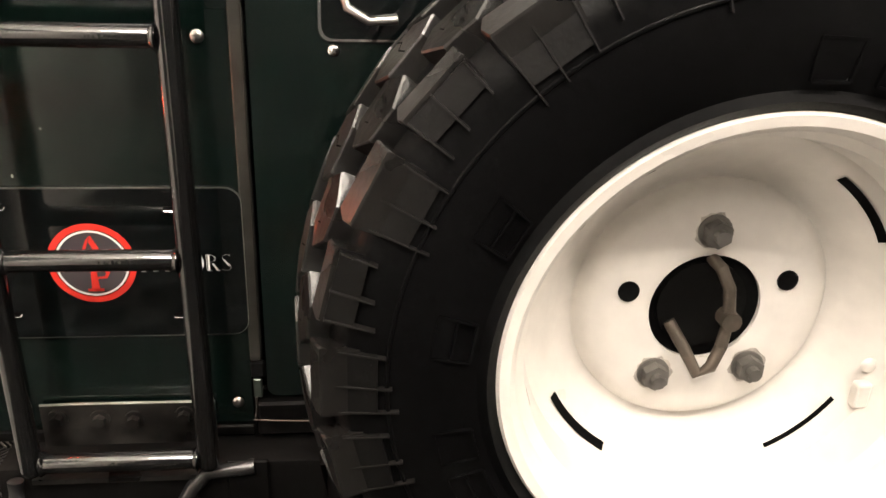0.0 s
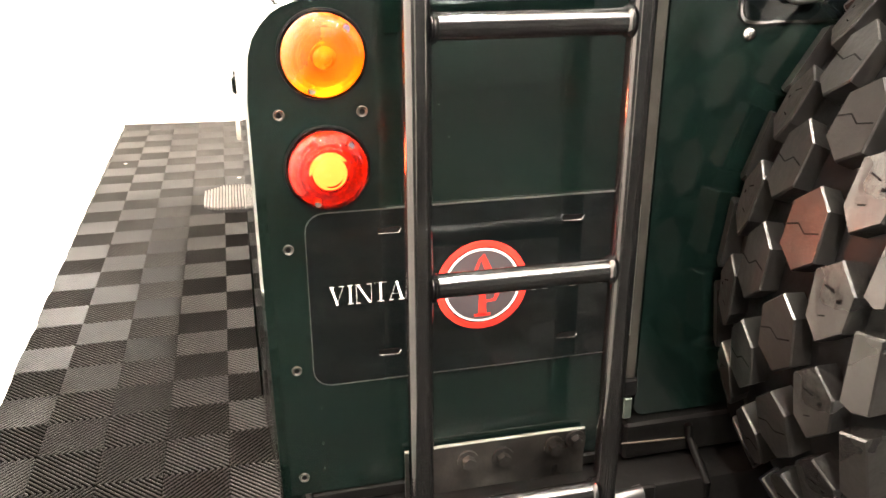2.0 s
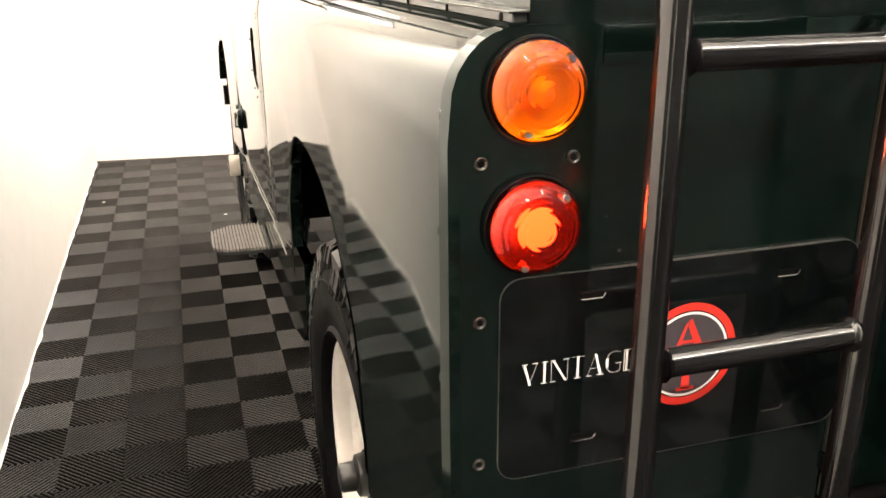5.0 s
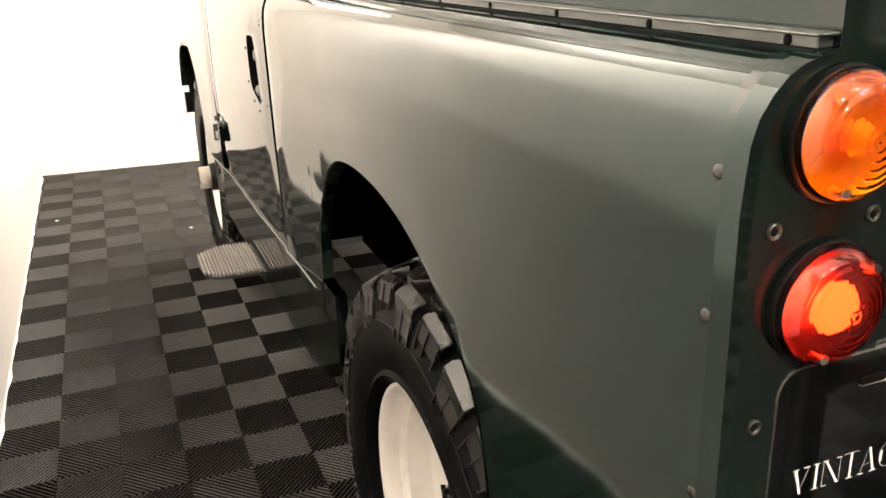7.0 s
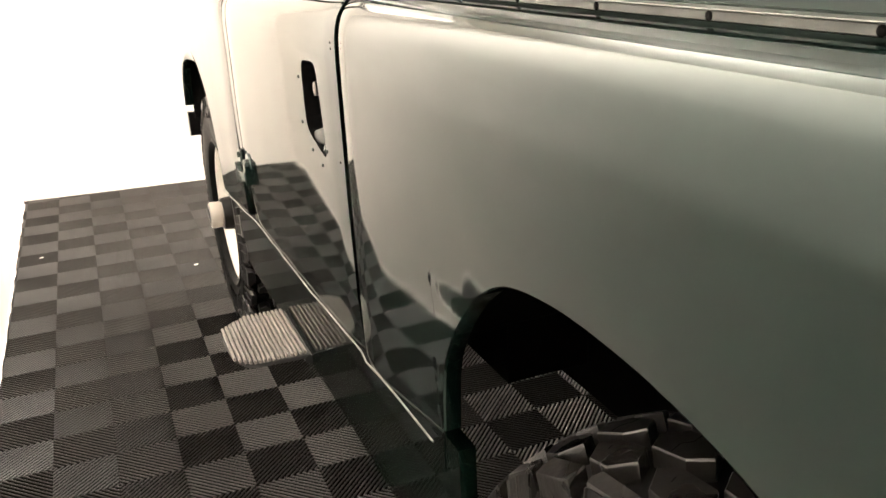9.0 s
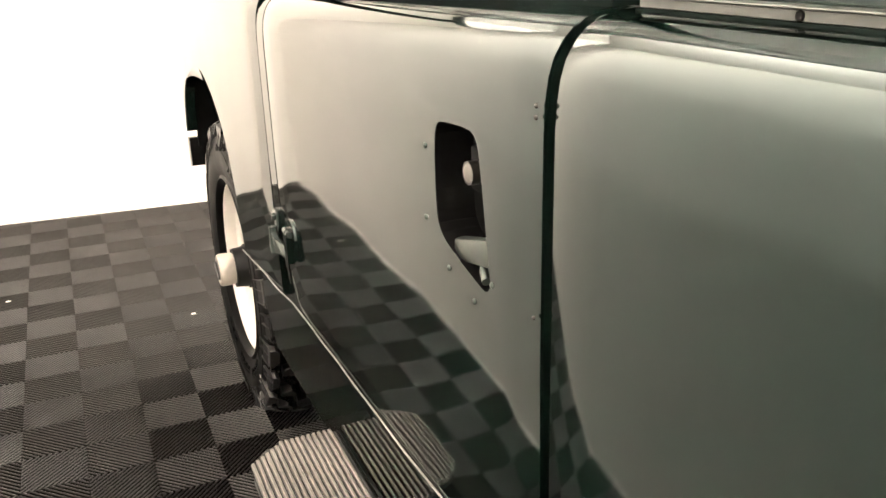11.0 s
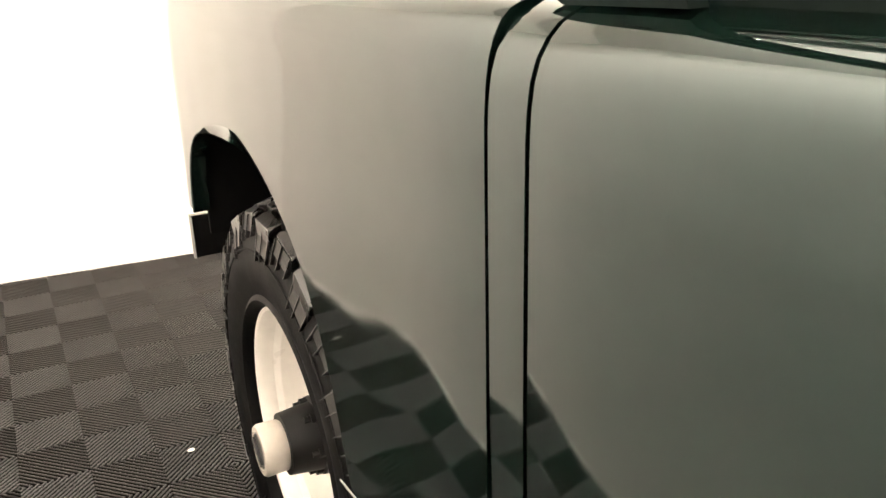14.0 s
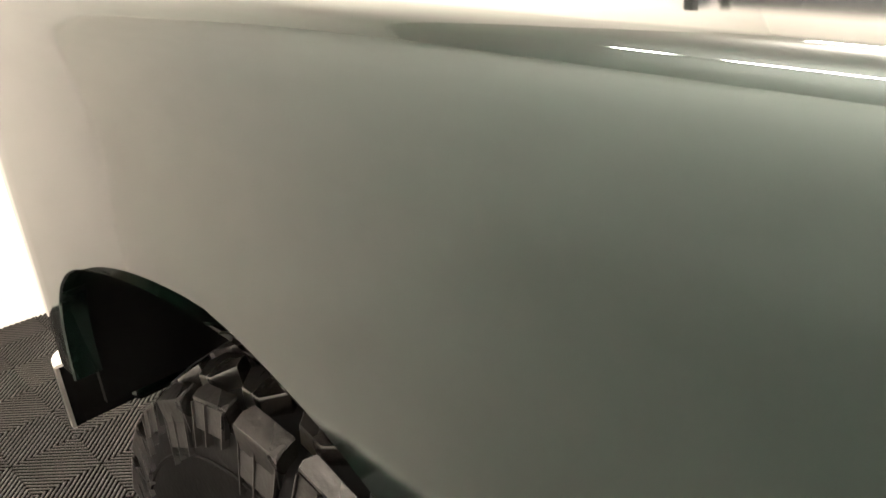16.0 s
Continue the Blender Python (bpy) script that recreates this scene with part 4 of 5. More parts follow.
# ------------------------------------------------------------------ rear of the body
EDGE = [(z, x + 0.008) for z, x in QUARTER if z >= 0.6]
def tail(x_in, z0, z1, sign, y0, y1):
    """A flat rear plate that follows the body's side outline."""
    zs = [z0] + [z for z, _ in EDGE if z0 < z < z1] + [z1]
    poly = [(sign * interp(EDGE, z), z) for z in zs] + [(sign * x_in, z) for z in (z1, z0)]
    return plate_y(bmesh.new(), poly, y0, y1)


for sign in (1, -1):
    rear = part("rear_panel", tail(-0.475, 0.672, 1.1254, sign, -0.002, 0.02), REARPAINT, CAR, "dark green rear body panel beside the door")
    part("lamp_panel", tail(-0.711, 0.672, 1.1236, sign, -0.005, -0.002), REARPAINT, rear, "dark green plate that carries the rear lamps")
    part("top_strip", plate_y(bmesh.new(), [(sign * -0.709, 1.098), (sign * -0.477, 1.098), (sign * -0.477, 1.1236), (sign * -0.709, 1.1236)], -0.0045, -0.002), PAINT, rear)
    for x, z in ((-0.796, 1.036), (-0.729, 1.036), (-0.796, 0.921), (-0.796, 0.805), (-0.796, 0.691)):
        sc = bmesh.new()
        lathe(sc, [(0.0048, 0.0), (0.0047, -0.0013), (0.0041, -0.0018), (0.0034, -0.0015), (0.0026, -0.0006), (0.0001, -0.0005)], 16, False)
        head = part("screw", sc, STRIP, rear, "small dark screw with a worn bright rim", 30, pose(sign * x, -0.005, z, 0, 0, 90))
        part("recess", cyl(bmesh.new(), (-0.0004, 0, 0), (-0.0010, 0, 0), 0.0025, 6), DARK, head)
    for x, z in ((-0.503, 1.099), (-0.535, 1.099), (-0.49, 0.700)):
        part("rivet", dome(bmesh.new(), (sign * x, -0.0045, z), (0, -1, 0), 0.0068, 0.004, 12), STEEL, rear, "small bright rivet", 40)
    # corner strip folded round the edge, with bolts on its side
    cs = bmesh.new()
    for z0, z1 in zip([0.605, 0.72, 0.85, 1.048, 1.068, 1.083, 1.096, 1.107, 1.115, 1.120], [0.72, 0.85, 1.048, 1.068, 1.083, 1.096, 1.107, 1.115, 1.120, 1.1232]):
        a, b = interp(QUARTER, z0) + 0.0092, interp(QUARTER, z1) + 0.0092
        vs = [cs.verts.new((sign * x, y, z)) for (x, z) in ((a, z0), (b, z1)) for y, dx in ((-0.006, 0.0006), (0.008, 0)) for x in (x - 0.0025 + dx,)]
        cs.faces.new((vs[0], vs[1], vs[3], vs[2]))
        vb = [cs.verts.new((sign * (x + o), -0.006, z)) for (x, z) in ((a, z0), (b, z1)) for o in (-0.0025, 0.006)]
        cs.faces.new((vb[0], vb[1], vb[3], vb[2]))
        vc = [cs.verts.new((sign * (x + o), 0.008, z)) for (x, z) in ((a, z0), (b, z1)) for o in (-0.0025, 0.001)]
        cs.faces.new((vc[0], vc[1], vc[3], vc[2]))
    bmesh.ops.remove_doubles(cs, verts=cs.verts, dist=0.0008)
    corner = part("corner_strip", cs, PAINT, CAR, "dark green corner strip with round bolts", 30)
    for z in (1.066, 0.986, 0.872, 0.752, 0.65):
        part("corner_bolt", dome(bmesh.new(), (sign * (interp(QUARTER, z) + 0.0082), 0.014, z), (-sign, 0, 0), 0.0048, 0.0024, 12), STRIP, corner, "small round bolt", 40)
    # lamps: rubber base, silver bowl (darkened in the lit lamp), bulb, and a domed lens moulded with rings on its
    # inside
    for z, lens, bulb, lab in ((1.083, AMBERLENS, DIMBULB, "clear round amber indicator lens"), (0.991, REDLENS, LITBULB, "clear round red lens, lit")):
        tl = bmesh.new()
        lathe(tl, [(0.0, 0.0), (0.0375, 0.0), (0.0380, -0.002), (0.0376, -0.0048), (0.0366, -0.0055), (0.0360, -0.003), (0.0, -0.003)], 48, False)
        lm = part("rear_lamp", tl, UNDER, CAR, "round rear lamp on a black rubber base", 40, pose(sign * -0.7595, -0.005, z, 0, 0, 90) @ Matrix.Diagonal((0.95, 0.945, 0.945, 1)))
        bowl = bmesh.new()
        lathe(bowl, [(0.0335, -0.0085), (0.0315, -0.0065), (0.026, -0.0046), (0.015, -0.0036), (0.0001, -0.0034)], 40, False)
        part("reflector", bowl, SILVER if bulb is DIMBULB else DULL, lm, "reflector bowl, darkened in the lit lamp to hold down its glow", 40)
        bl = bmesh.new()
        w_ = 1.0 if bulb is DIMBULB else 1.6
        lathe(bl, [(r * w_, x) for r, x in ((0.0048, -0.0036), (0.0055, -0.0065), (0.0090, -0.0090), (0.0098, -0.0125), (0.0078, -0.0165), (0.0001, -0.0188))], 40, False)
        part("bulb", bl, bulb, lm, "", 60)
        ln = bmesh.new()
        prof = [(0.0358, -0.004), (0.0362, -0.0075), (0.0358, -0.0105)]
        prof += [(0.0352 * math.cos(a), -0.0105 - 0.0165 * math.sin(a) + 0.00022 * math.cos(0.0352 * math.cos(a) / 0.0047 * math.tau)) for a in (math.acos(1 - k / 36) for k in range(1, 36))] + [(0.0001, -0.0270)]
        inner = []
        for k in range(7):
            r0, r1 = 0.0004 + k * 0.0047, 0.0004 + (k + 1) * 0.0047
            d0, d1 = [0.0080 + 0.0165 * math.sqrt(max(0.0, 1 - (r / 0.0345) ** 2)) for r in (r0, r1)]
            q = 1.0 if bulb is DIMBULB else 0.45
            inner += [(r0, -d0 - 0.00025 * q), (r0 * 0.55 + r1 * 0.45, -(d0 + d1) / 2 + 0.00036 * q), (r1 - 0.0005, -d1 - 0.0004 * q)]
        prof += inner + [(0.0340, -0.0095), (0.0338, -0.004)]
        lathe(ln, prof, 72)
        le = part("lens", ln, lens, lm, lab, 45)
        le.visible_shadow = False
        for sy, sz in ((-0.0190, 0.0222), (0.0110, -0.0270)):
            part("lens_screw", cyl(bmesh.new(), (-0.010, sy, sz), (-0.0200, sy, sz), 0.0030, 10), STEEL, lm, "small steel lens screw")

# rear door with its edge strips and lock pocket
rd = bmesh.new()
plate_y(rd, rounded(-0.458, 0.458, 0.705, 1.80, 0.012), -0.001, 0.025)
door = part("rear_door", rd, REARPAINT, CAR, "closed dark green rear door that carries the spare wheel")
for s in (-1, 1):
    k = box(bmesh.new(), s * 0.4745, s * 0.462, -0.006, 0.012, 0.752, 1.80, 0.0015, 1)
    part("door_edge_strip", k, STRIP, door, "worn grey metal edge strip")
k = box(bmesh.new(), -0.4745, -0.459, -0.008, 0.0, 0.732, 0.752, 0.002, 1)
part("seal_end", k, DARK, door)
k = box(bmesh.new(), -0.4725, -0.463, -0.007, 0.0, 0.706, 0.730, 0.0015, 1)
part("strip_end", k, TRIM, door, "worn grey metal strip end")
lk = bmesh.new()
plate_y(lk, rounded(-0.392, -0.25, 1.096, 1.19, 0.012), -0.004, -0.001)
part("lock_plate", lk, CHROME, door, "bright rimmed lock plate")
lk = bmesh.new()
plate_y(lk, rounded(-0.389, -0.253, 1.0985, 1.187, 0.011), -0.0055, -0.004)
part("lock_recess", lk, PLATE, door, "dark recessed lock face")
lk = tube(bmesh.new(), [(-0.372, -0.008, 1.15), (-0.365, -0.012, 1.128), (-0.345, -0.013, 1.116), (-0.318, -0.012, 1.118)], 0.004)
part("lock_lever", lk, STEEL, door, "curved grey lock lever", 40)
for x in (-0.378, -0.29):
    part("screw", dome(bmesh.new(), (x, -0.001, 1.087), (0, -1, 0), 0.0065, 0.004, 12), CHROME, door, "small bright screw", 40)
rm = cyl(bmesh.new(), (-0.025, -0.001, 0.870), (-0.025, -0.112, 0.870), 0.045, 20)
box(rm, -0.12, 0.07, -0.03, -0.001, 0.775, 0.965, 0.004)
part("spare_carrier", rm, UNDER, CAR, "black steel spare wheel carrier", 35)

# business plate with its lettering and emblem
pl = bmesh.new()
plate_y(pl, rounded(-0.778, -0.470, 0.784, 0.948, 0.016), -0.0085, -0.0055)
plate = part("sign_plate", pl, PLATE, CAR, "black plate with white lettering and a round red emblem")
rim_ = bmesh.new()
outer, inner = rounded(-0.7785, -0.4695, 0.7835, 0.9485, 0.0165), rounded(-0.7779, -0.4701, 0.7841, 0.9479, 0.0160)
vo = [rim_.verts.new((x, -0.0091, z)) for x, z in outer]
vi = [rim_.verts.new((x, -0.0091, z)) for x, z in inner]
vb = [rim_.verts.new((x, -0.0055, z)) for x, z in outer]
for i in range(len(vo)):
    j = (i + 1) % len(vo)
    rim_.faces.new((vo[i], vo[j], vi[j], vi[i]))
    rim_.faces.new((vo[i], vo[j], vb[j], vb[i]))
part("plate_edge", rim_, STEEL, plate, "thin bright bevelled edge")
for x, z in ((-0.706, 0.9285), (-0.536, 0.9265), (-0.708, 0.8110), (-0.536, 0.8075)):
    sl = plate_y(bmesh.new(), rounded(x - 0.0105, x + 0.0105, z - 0.0028, z + 0.0028, 0.0026), -0.0092, -0.0083)
    part("slot", sl, DARK, plate, "fixing slot drawn as a dark bar for its shade")
    sl = tube(bmesh.new(), [(x - 0.010, -0.0092, z - 0.0024), (x + 0.008, -0.0092, z - 0.0026), (x + 0.0105, -0.0092, z + 0.001)], 0.0007, 6)
    part("slot_edge", sl, CHROME, plate)


def ring(bm, cx, cz, r0, r1, y, seg=56):
    a = [bm.verts.new((cx + r0 * math.cos(i / seg * math.tau), y, cz + r0 * math.sin(i / seg * math.tau))) for i in range(seg)]
    b = [bm.verts.new((cx + r1 * math.cos(i / seg * math.tau), y, cz + r1 * math.sin(i / seg * math.tau))) for i in range(seg)]
    for i in range(seg):
        bm.faces.new((a[i], a[(i + 1) % seg], b[(i + 1) % seg], b[i]))
    return bm


EX, EZ = -0.6215, 0.8680
disc = bmesh.new()
bmesh.ops.create_circle(disc, cap_ends=True, segments=48, radius=0.0345, matrix=pose(EX, -0.0089, EZ, 90))
part("emblem_disc", disc, INKG, plate)
part("emblem_ring", ring(bmesh.new(), EX, EZ, 0.0372, 0.0436, -0.0090), INKR, plate, "red ring")
part("emblem_ring", ring(bmesh.new(), EX, EZ, 0.0340, 0.0362, -0.0091), INKW, plate, "thin white ring")
mk = bmesh.new()


def bar(bm, pts, y=-0.0093):
    bm.faces.new([bm.verts.new((EX + x, y, EZ + z)) for x, z in pts])


bar(mk, [(-0.0125, 0.004), (-0.0085, 0.004), (-0.001, 0.026), (0.0015, 0.031), (-0.0035, 0.026)])
bar(mk, [(0.0070, 0.004), (0.0145, 0.004), (0.0015, 0.031), (-0.001, 0.024)])
bar(mk, [(-0.0065, 0.010), (0.0065, 0.010), (0.0055, 0.0125), (-0.0055, 0.0125)])
bar(mk, [(-0.0035, -0.030), (0.0045, -0.030), (0.0030, -0.004), (-0.0025, -0.004)])
bar(mk, [(-0.0075, -0.031), (0.0085, -0.031), (0.0085, -0.028), (-0.0075, -0.028)])
bar(mk, [(0.0030, -0.008), (0.0030, -0.005), (0.0140, -0.006), (0.0165, -0.010), (0.0130, -0.0165), (0.0030, -0.0175), (0.0030, -0.0150), (0.0110, -0.0140), (0.0125, -0.0105), (0.0105, -0.0080)])
part("emblem_mark", mk, INKR, plate, "red angular mark")


THICK, THIN = 0.120, 0.035
STEMS = {"V": [(0, 0.15, 1, 0.52, 0)], "I": [(0, 0.5, 1, 0.5, 0)], "N": [(0, 0.10, 1, 0.88, 0)], "T": [(0, 0.5, 1, 0.5, 0)], "A": [(0, 0.50, 1, 0.85, 0)],
         "G": [(0, 0.10, 0.72, 0.10, 0.28)], "E": [(0, 0.20, 1, 0.20, 0)], "M": [(0, 0.86, 1, 0.86, 0), (0, 0.14, 1, 0.48, 0.08)],
         "O": [(0, 0.10, 0.74, 0.10, 0.26), (0, 0.90, 0.74, 0.90, 0.26)], "R": [(0, 0.20, 1, 0.20, 0), (0, 0.50, 0.46, 0.86, 0)], "S": [(0, 0.25, 0.70, 0.75, 0.30)]}
SERIFS = {"V": [(0.0, 0.36, 1), (0.66, 1.0, 1)], "I": [(0.1, 0.9, 1), (0.1, 0.9, 0)], "N": [(-0.04, 0.26, 1), (0.72, 1.04, 1), (-0.04, 0.26, 0)], "T": [(0.26, 0.74, 0)],
          "A": [(-0.06, 0.26, 0), (0.62, 1.06, 0)], "G": [(0.62, 1.02, 0.42)], "E": [(0.0, 0.4, 1), (0.0, 0.4, 0)], "M": [(-0.03, 0.26, 1), (0.72, 1.03, 1), (-0.03, 0.26, 0), (0.68, 1.03, 0)],
          "O": [], "R": [(0.0, 0.4, 1), (0.0, 0.42, 0), (0.74, 1.04, 0)], "S": []}
WIDTHS = {"V": 0.80, "I": 0.40, "N": 0.84, "T": 0.74, "A": 0.80, "G": 0.82, "E": 0.70, "M": 0.98, "O": 0.84, "R": 0.80, "S": 0.60}


def word(text, x0, x1, z, cap):
    """A word in thin capitals with thickened stems and fine serifs, standing on z, cap high."""
    scale = (x1 - x0) / (sum(WIDTHS[c] for c in text) + 0.14 * (len(text) - 1))
    bm = bmesh.new()
    x = x0

    def quad(pts):
        bm.faces.new([bm.verts.new((px, -0.0093, pz)) for px, pz in pts])

    for c in text:
        w = WIDTHS[c] * scale
        cu = bpy.data.curves.new("glyph", "FONT")
        cu.body, cu.size, cu.offset = c, 0.0225, -0.00090
        ob = new("glyph", cu)
        bpy.context.view_layer.update()
        me = bpy.data.meshes.new_from_object(ob.evaluated_get(bpy.context.evaluated_depsgraph_get()))
        bpy.data.objects.remove(ob)
        co = np.array([v.co[:] for v in me.vertices])
        lo, span = co.min(0), np.maximum(co.max(0) - co.min(0), 1e-6)
        thin = c == "I"
        me.transform(Matrix(((w / span[0] * (0.2 if thin else 1), 0, 0, x + (0.4 * w if thin else 0) - lo[0] * w / span[0] * (0.2 if thin else 1)), (0, 0, 0, -0.0090), (0, cap / span[1], 0, z - lo[1] * cap / span[1]), (0, 0, 0, 1))))
        bm.from_mesh(me)
        bpy.data.meshes.remove(me)
        for _, ax, az, bx, bz in STEMS[c]:
            t = THICK * scale / 2 * (0.8 if c == "S" else 1)
            quad([(x + ax * w - t, z + az * cap), (x + ax * w + t, z + az * cap), (x + bx * w + t, z + bz * cap), (x + bx * w - t, z + bz * cap)])
        for a, b, h in SERIFS[c]:
            t = THIN * cap
            zz = z + h * cap - (t if h == 1 else 0)
            quad([(x + a * w, zz), (x + b * w, zz), (x + b * w, zz + t), (x + a * w, zz + t)])
        x += w + 0.14 * scale
    part("lettering", bm, INKW, plate, "white serif capital lettering")


word("VINTAGE", -0.7605, -0.6655, 0.8625, 0.0180)
word("MOTORS", -0.5735, -0.4835, 0.8585, 0.0180)

# ladder
LY = -0.064
ladder = part("ladder", box(bmesh.new(), -0.7065, -0.6845, LY - 0.011, LY + 0.011, 0.655, 2.0, 0.0102, 6), GLOSSBLACK, CAR, "gloss black steel rear ladder", 35)
part("rail", box(bmesh.new(), -0.5270, -0.5050, LY - 0.011, LY + 0.011, 0.655, 2.0, 0.0102, 6), GLOSSBLACK, ladder, "", 35)
for z in (0.670, 0.900, 1.108, 1.32, 1.53, 1.74):
    r = cyl(bmesh.new(), (-0.686, LY, z), (-0.526, LY, z), 0.0105, 18)
    part("rung", r, GLOSSBLACK, ladder, "round gloss black rung", 35)
    for x in (-0.6815, -0.530):
        part("weld", dome(bmesh.new(), (x - 0.003 * (1 if x < -0.6 else -1), LY, z), (1 if x < -0.6 else -1, 0, 0), 0.0135, 0.007, 14), GLOSSBLACK, ladder, "", 40)
br = bmesh.new()
box(br, -0.700, -0.515, -0.010, -0.006, 0.640, 0.7045)
box(br, -0.700, -0.515, -0.060, -0.006, 0.640, 0.646)
part("ladder_bracket", br, GRIMY, ladder, "black steel angle bracket with a worn edge")
tw = tube(bmesh.new(), [(-0.700, -0.0085, 0.7045), (-0.66, -0.0085, 0.7055), (-0.60, -0.0085, 0.705), (-0.54, -0.0085, 0.7048), (-0.515, -0.0085, 0.7040)], 0.0018, 6)
part("bracket_edge", tw, SILLEDGE, ladder, "worn bright edge of the bracket")
for x, z in ((-0.682, 0.690), (-0.638, 0.688), (-0.602, 0.686), (-0.548, 0.690), (-0.525, 0.694)):
    nb = cyl(bmesh.new(), (x, -0.010, z), (x, -0.013, z), 0.0105, 16)
    cyl(nb, (x, -0.012, z), (x, -0.021, z), 0.0068, 6)
    part("bracket_bolt", nb, GRIMY, ladder, "grimy steel bolt and washer", 35)

# rear crossmember, its lifting loop and corner brackets
xm = bmesh.new()
box(xm, -0.74, 0.74, -0.05, 0.03, 0.46, 0.655, 0.006)
cross = part("rear_crossmember", xm, UNDER, CAR, "black steel rear crossmember", 35)
lp = tube(bmesh.new(), [(-0.716, -0.060, 0.648), (-0.717, -0.064, 0.622), (-0.708, -0.068, 0.600), (-0.685, -0.070, 0.588), (-0.62, -0.070, 0.585), (-0.575, -0.070, 0.590), (-0.550, -0.066, 0.606), (-0.535, -0.060, 0.632), (-0.520, -0.056, 0.648), (-0.470, -0.054, 0.652)], 0.0085, 12)
part("lifting_loop", lp, BLACK, cross, "worn black bent steel loop", 40)
bk = box(bmesh.new(), -0.50, -0.455, -0.056, -0.050, 0.50, 0.66, 0.002, 1)
part("gusset", bk, UNDER, cross, "worn steel gusset plate")
bk = box(bmesh.new(), -0.47, 0.47, -0.010, 0.02, 0.660, 0.7025, 0.003, 1)
part("door_sill", bk, UNDER, CAR, "black sill below the rear door")
tw = tube(bmesh.new(), [(-0.474, -0.0115, 0.6825), (-0.455, -0.0120, 0.6815), (-0.430, -0.0118, 0.6800), (-0.400, -0.0120, 0.6785)], 0.0009)
part("sill_edge", tw, RUST, CAR, "worn bright edge of the sill")
tw = tube(bmesh.new(), [(-0.401, -0.014, 0.696), (-0.399, -0.016, 0.680), (-0.396, -0.052, 0.650), (-0.393, -0.056, 0.590), (-0.391, -0.056, 0.52)], 0.0042)
part("strap", tw, UNDER, CAR, "dark steel strap beside the crossmember", 40)
bk = box(bmesh.new(), -0.79, -0.474, -0.004, 0.012, 0.657, 0.6705, 0.002, 1)
part("lower_flange", bk, UNDER, CAR, "worn metal flange below the rear panel")

# ------------------------------------------------------------------ front, bonnet, roof
bn = bmesh.new()
bx = [-0.7850, -0.7848, -0.7839, -0.7817, -0.7783, -0.7738, -0.7685, -0.74, -0.60, -0.30, 0.0]
bz = [1.065, 1.0890, 1.0945, 1.0986, 1.1011, 1.1023, 1.1028, 1.1030, 1.1032, 1.1034, 1.1034]
prof = list(zip(bx, bz)) + [(-x, z) for x, z in list(zip(bx, bz))[-2::-1]]
prev = None
for i in range(24):
    y = 2.19 + 1.11 * i / 23
    f = max(0.0, (y - 3.22) / 0.08)
    ringv = [bn.verts.new((x, y, z - 0.03 * f * f)) for x, z in prof]
    if prev:
        for k in range(len(prof) - 1):
            bn.faces.new((prev[k], prev[k + 1], ringv[k + 1], ringv[k]))
    prev = ringv
part("bonnet", bn, PAINT, CAR, "glossy dark green bonnet", 40)
c = bmesh.new()
box(c, -0.78, 0.78, 2.19, 3.23, 0.92, 1.068)
part("engine_bay", c, DARK, CAR, "dark engine bay below the bonnet")
c = bmesh.new()
box(c, -0.76, 0.76, 3.235, 3.262, 0.60, 1.07, 0.01)
part("front_panel", c, PAINT, CAR, "dark green front panel")
for s in (-1, 1):
    c = bmesh.new()
    lathe(c, [(0.0, -0.035), (0.05, -0.030), (0.085, -0.012), (0.092, 0.0), (0.0, 0.0)], 32, False)
    part("headlamp", c, GLASS, CAR, "round headlamp", 40, pose(s * 0.62, 3.262, 0.86, 0, 0, -90))
ct = bmesh.new()
box(ct, -0.716, -0.684, 2.335, 2.392, 1.109, 1.116, 0.003)
tube(ct, [(-0.70, 2.340, 1.114), (-0.702, 2.352, 1.121), (-0.704, 2.372, 1.121), (-0.708, 2.392, 1.112)], 0.006)
part("bonnet_catch", ct, SEAL, CAR, "black rubber bonnet catch", 40)
bp = bmesh.new()
box(bp, -0.806, 0.806, 3.302, 3.344, 0.566, 0.651, 0.004)
bumper = part("front_bumper", bp, UNDER, CAR, "black steel front bumper with bright end caps", 35)
for s in (-1, 1):
    # rounded end: dark back, bright top plate, grey rim round the corner
    turn = [(0.8205, 3.302), (0.8200, 3.311), (0.8170, 3.322), (0.8110, 3.332), (0.8020, 3.339), (0.7850, 3.344)]
    for name, ring, z0, z1, material, lab in (("end_cap", [(0.770, 3.301), *turn, (0.770, 3.345)], 0.6515, 0.6555, WHITE, "bright galvanised bumper end"),
                                              ("end_rim", [(x - 0.004, y - 0.0015) for x, y in reversed(turn)] + turn, 0.566, 0.651, STEEL, "grey worn edge of the bumper end")):
        ec = bmesh.new()
        lo, hi = [[ec.verts.new((s * x, y, z)) for x, y in ring] for z in (z0, z1)]
        ec.faces.new(lo)
        ec.faces.new(hi)
        for i in range(len(ring)):
            j = (i + 1) % len(ring)
            ec.faces.new((lo[i], lo[j], hi[j], hi[i]))
        part(name, ec, material, bumper, lab)
    part("end_plate", box(bmesh.new(), s * 0.804, s * 0.8165, 3.3025, 3.3045, 0.567, 0.651), UNDER, bumper)
bh = bmesh.new()
box(bh, -0.76, 0.76, 2.13, 2.19, 0.60, 1.13)
part("bulkhead", bh, PAINT, CAR, "dark green bulkhead below the windscreen")
ws = bmesh.new()
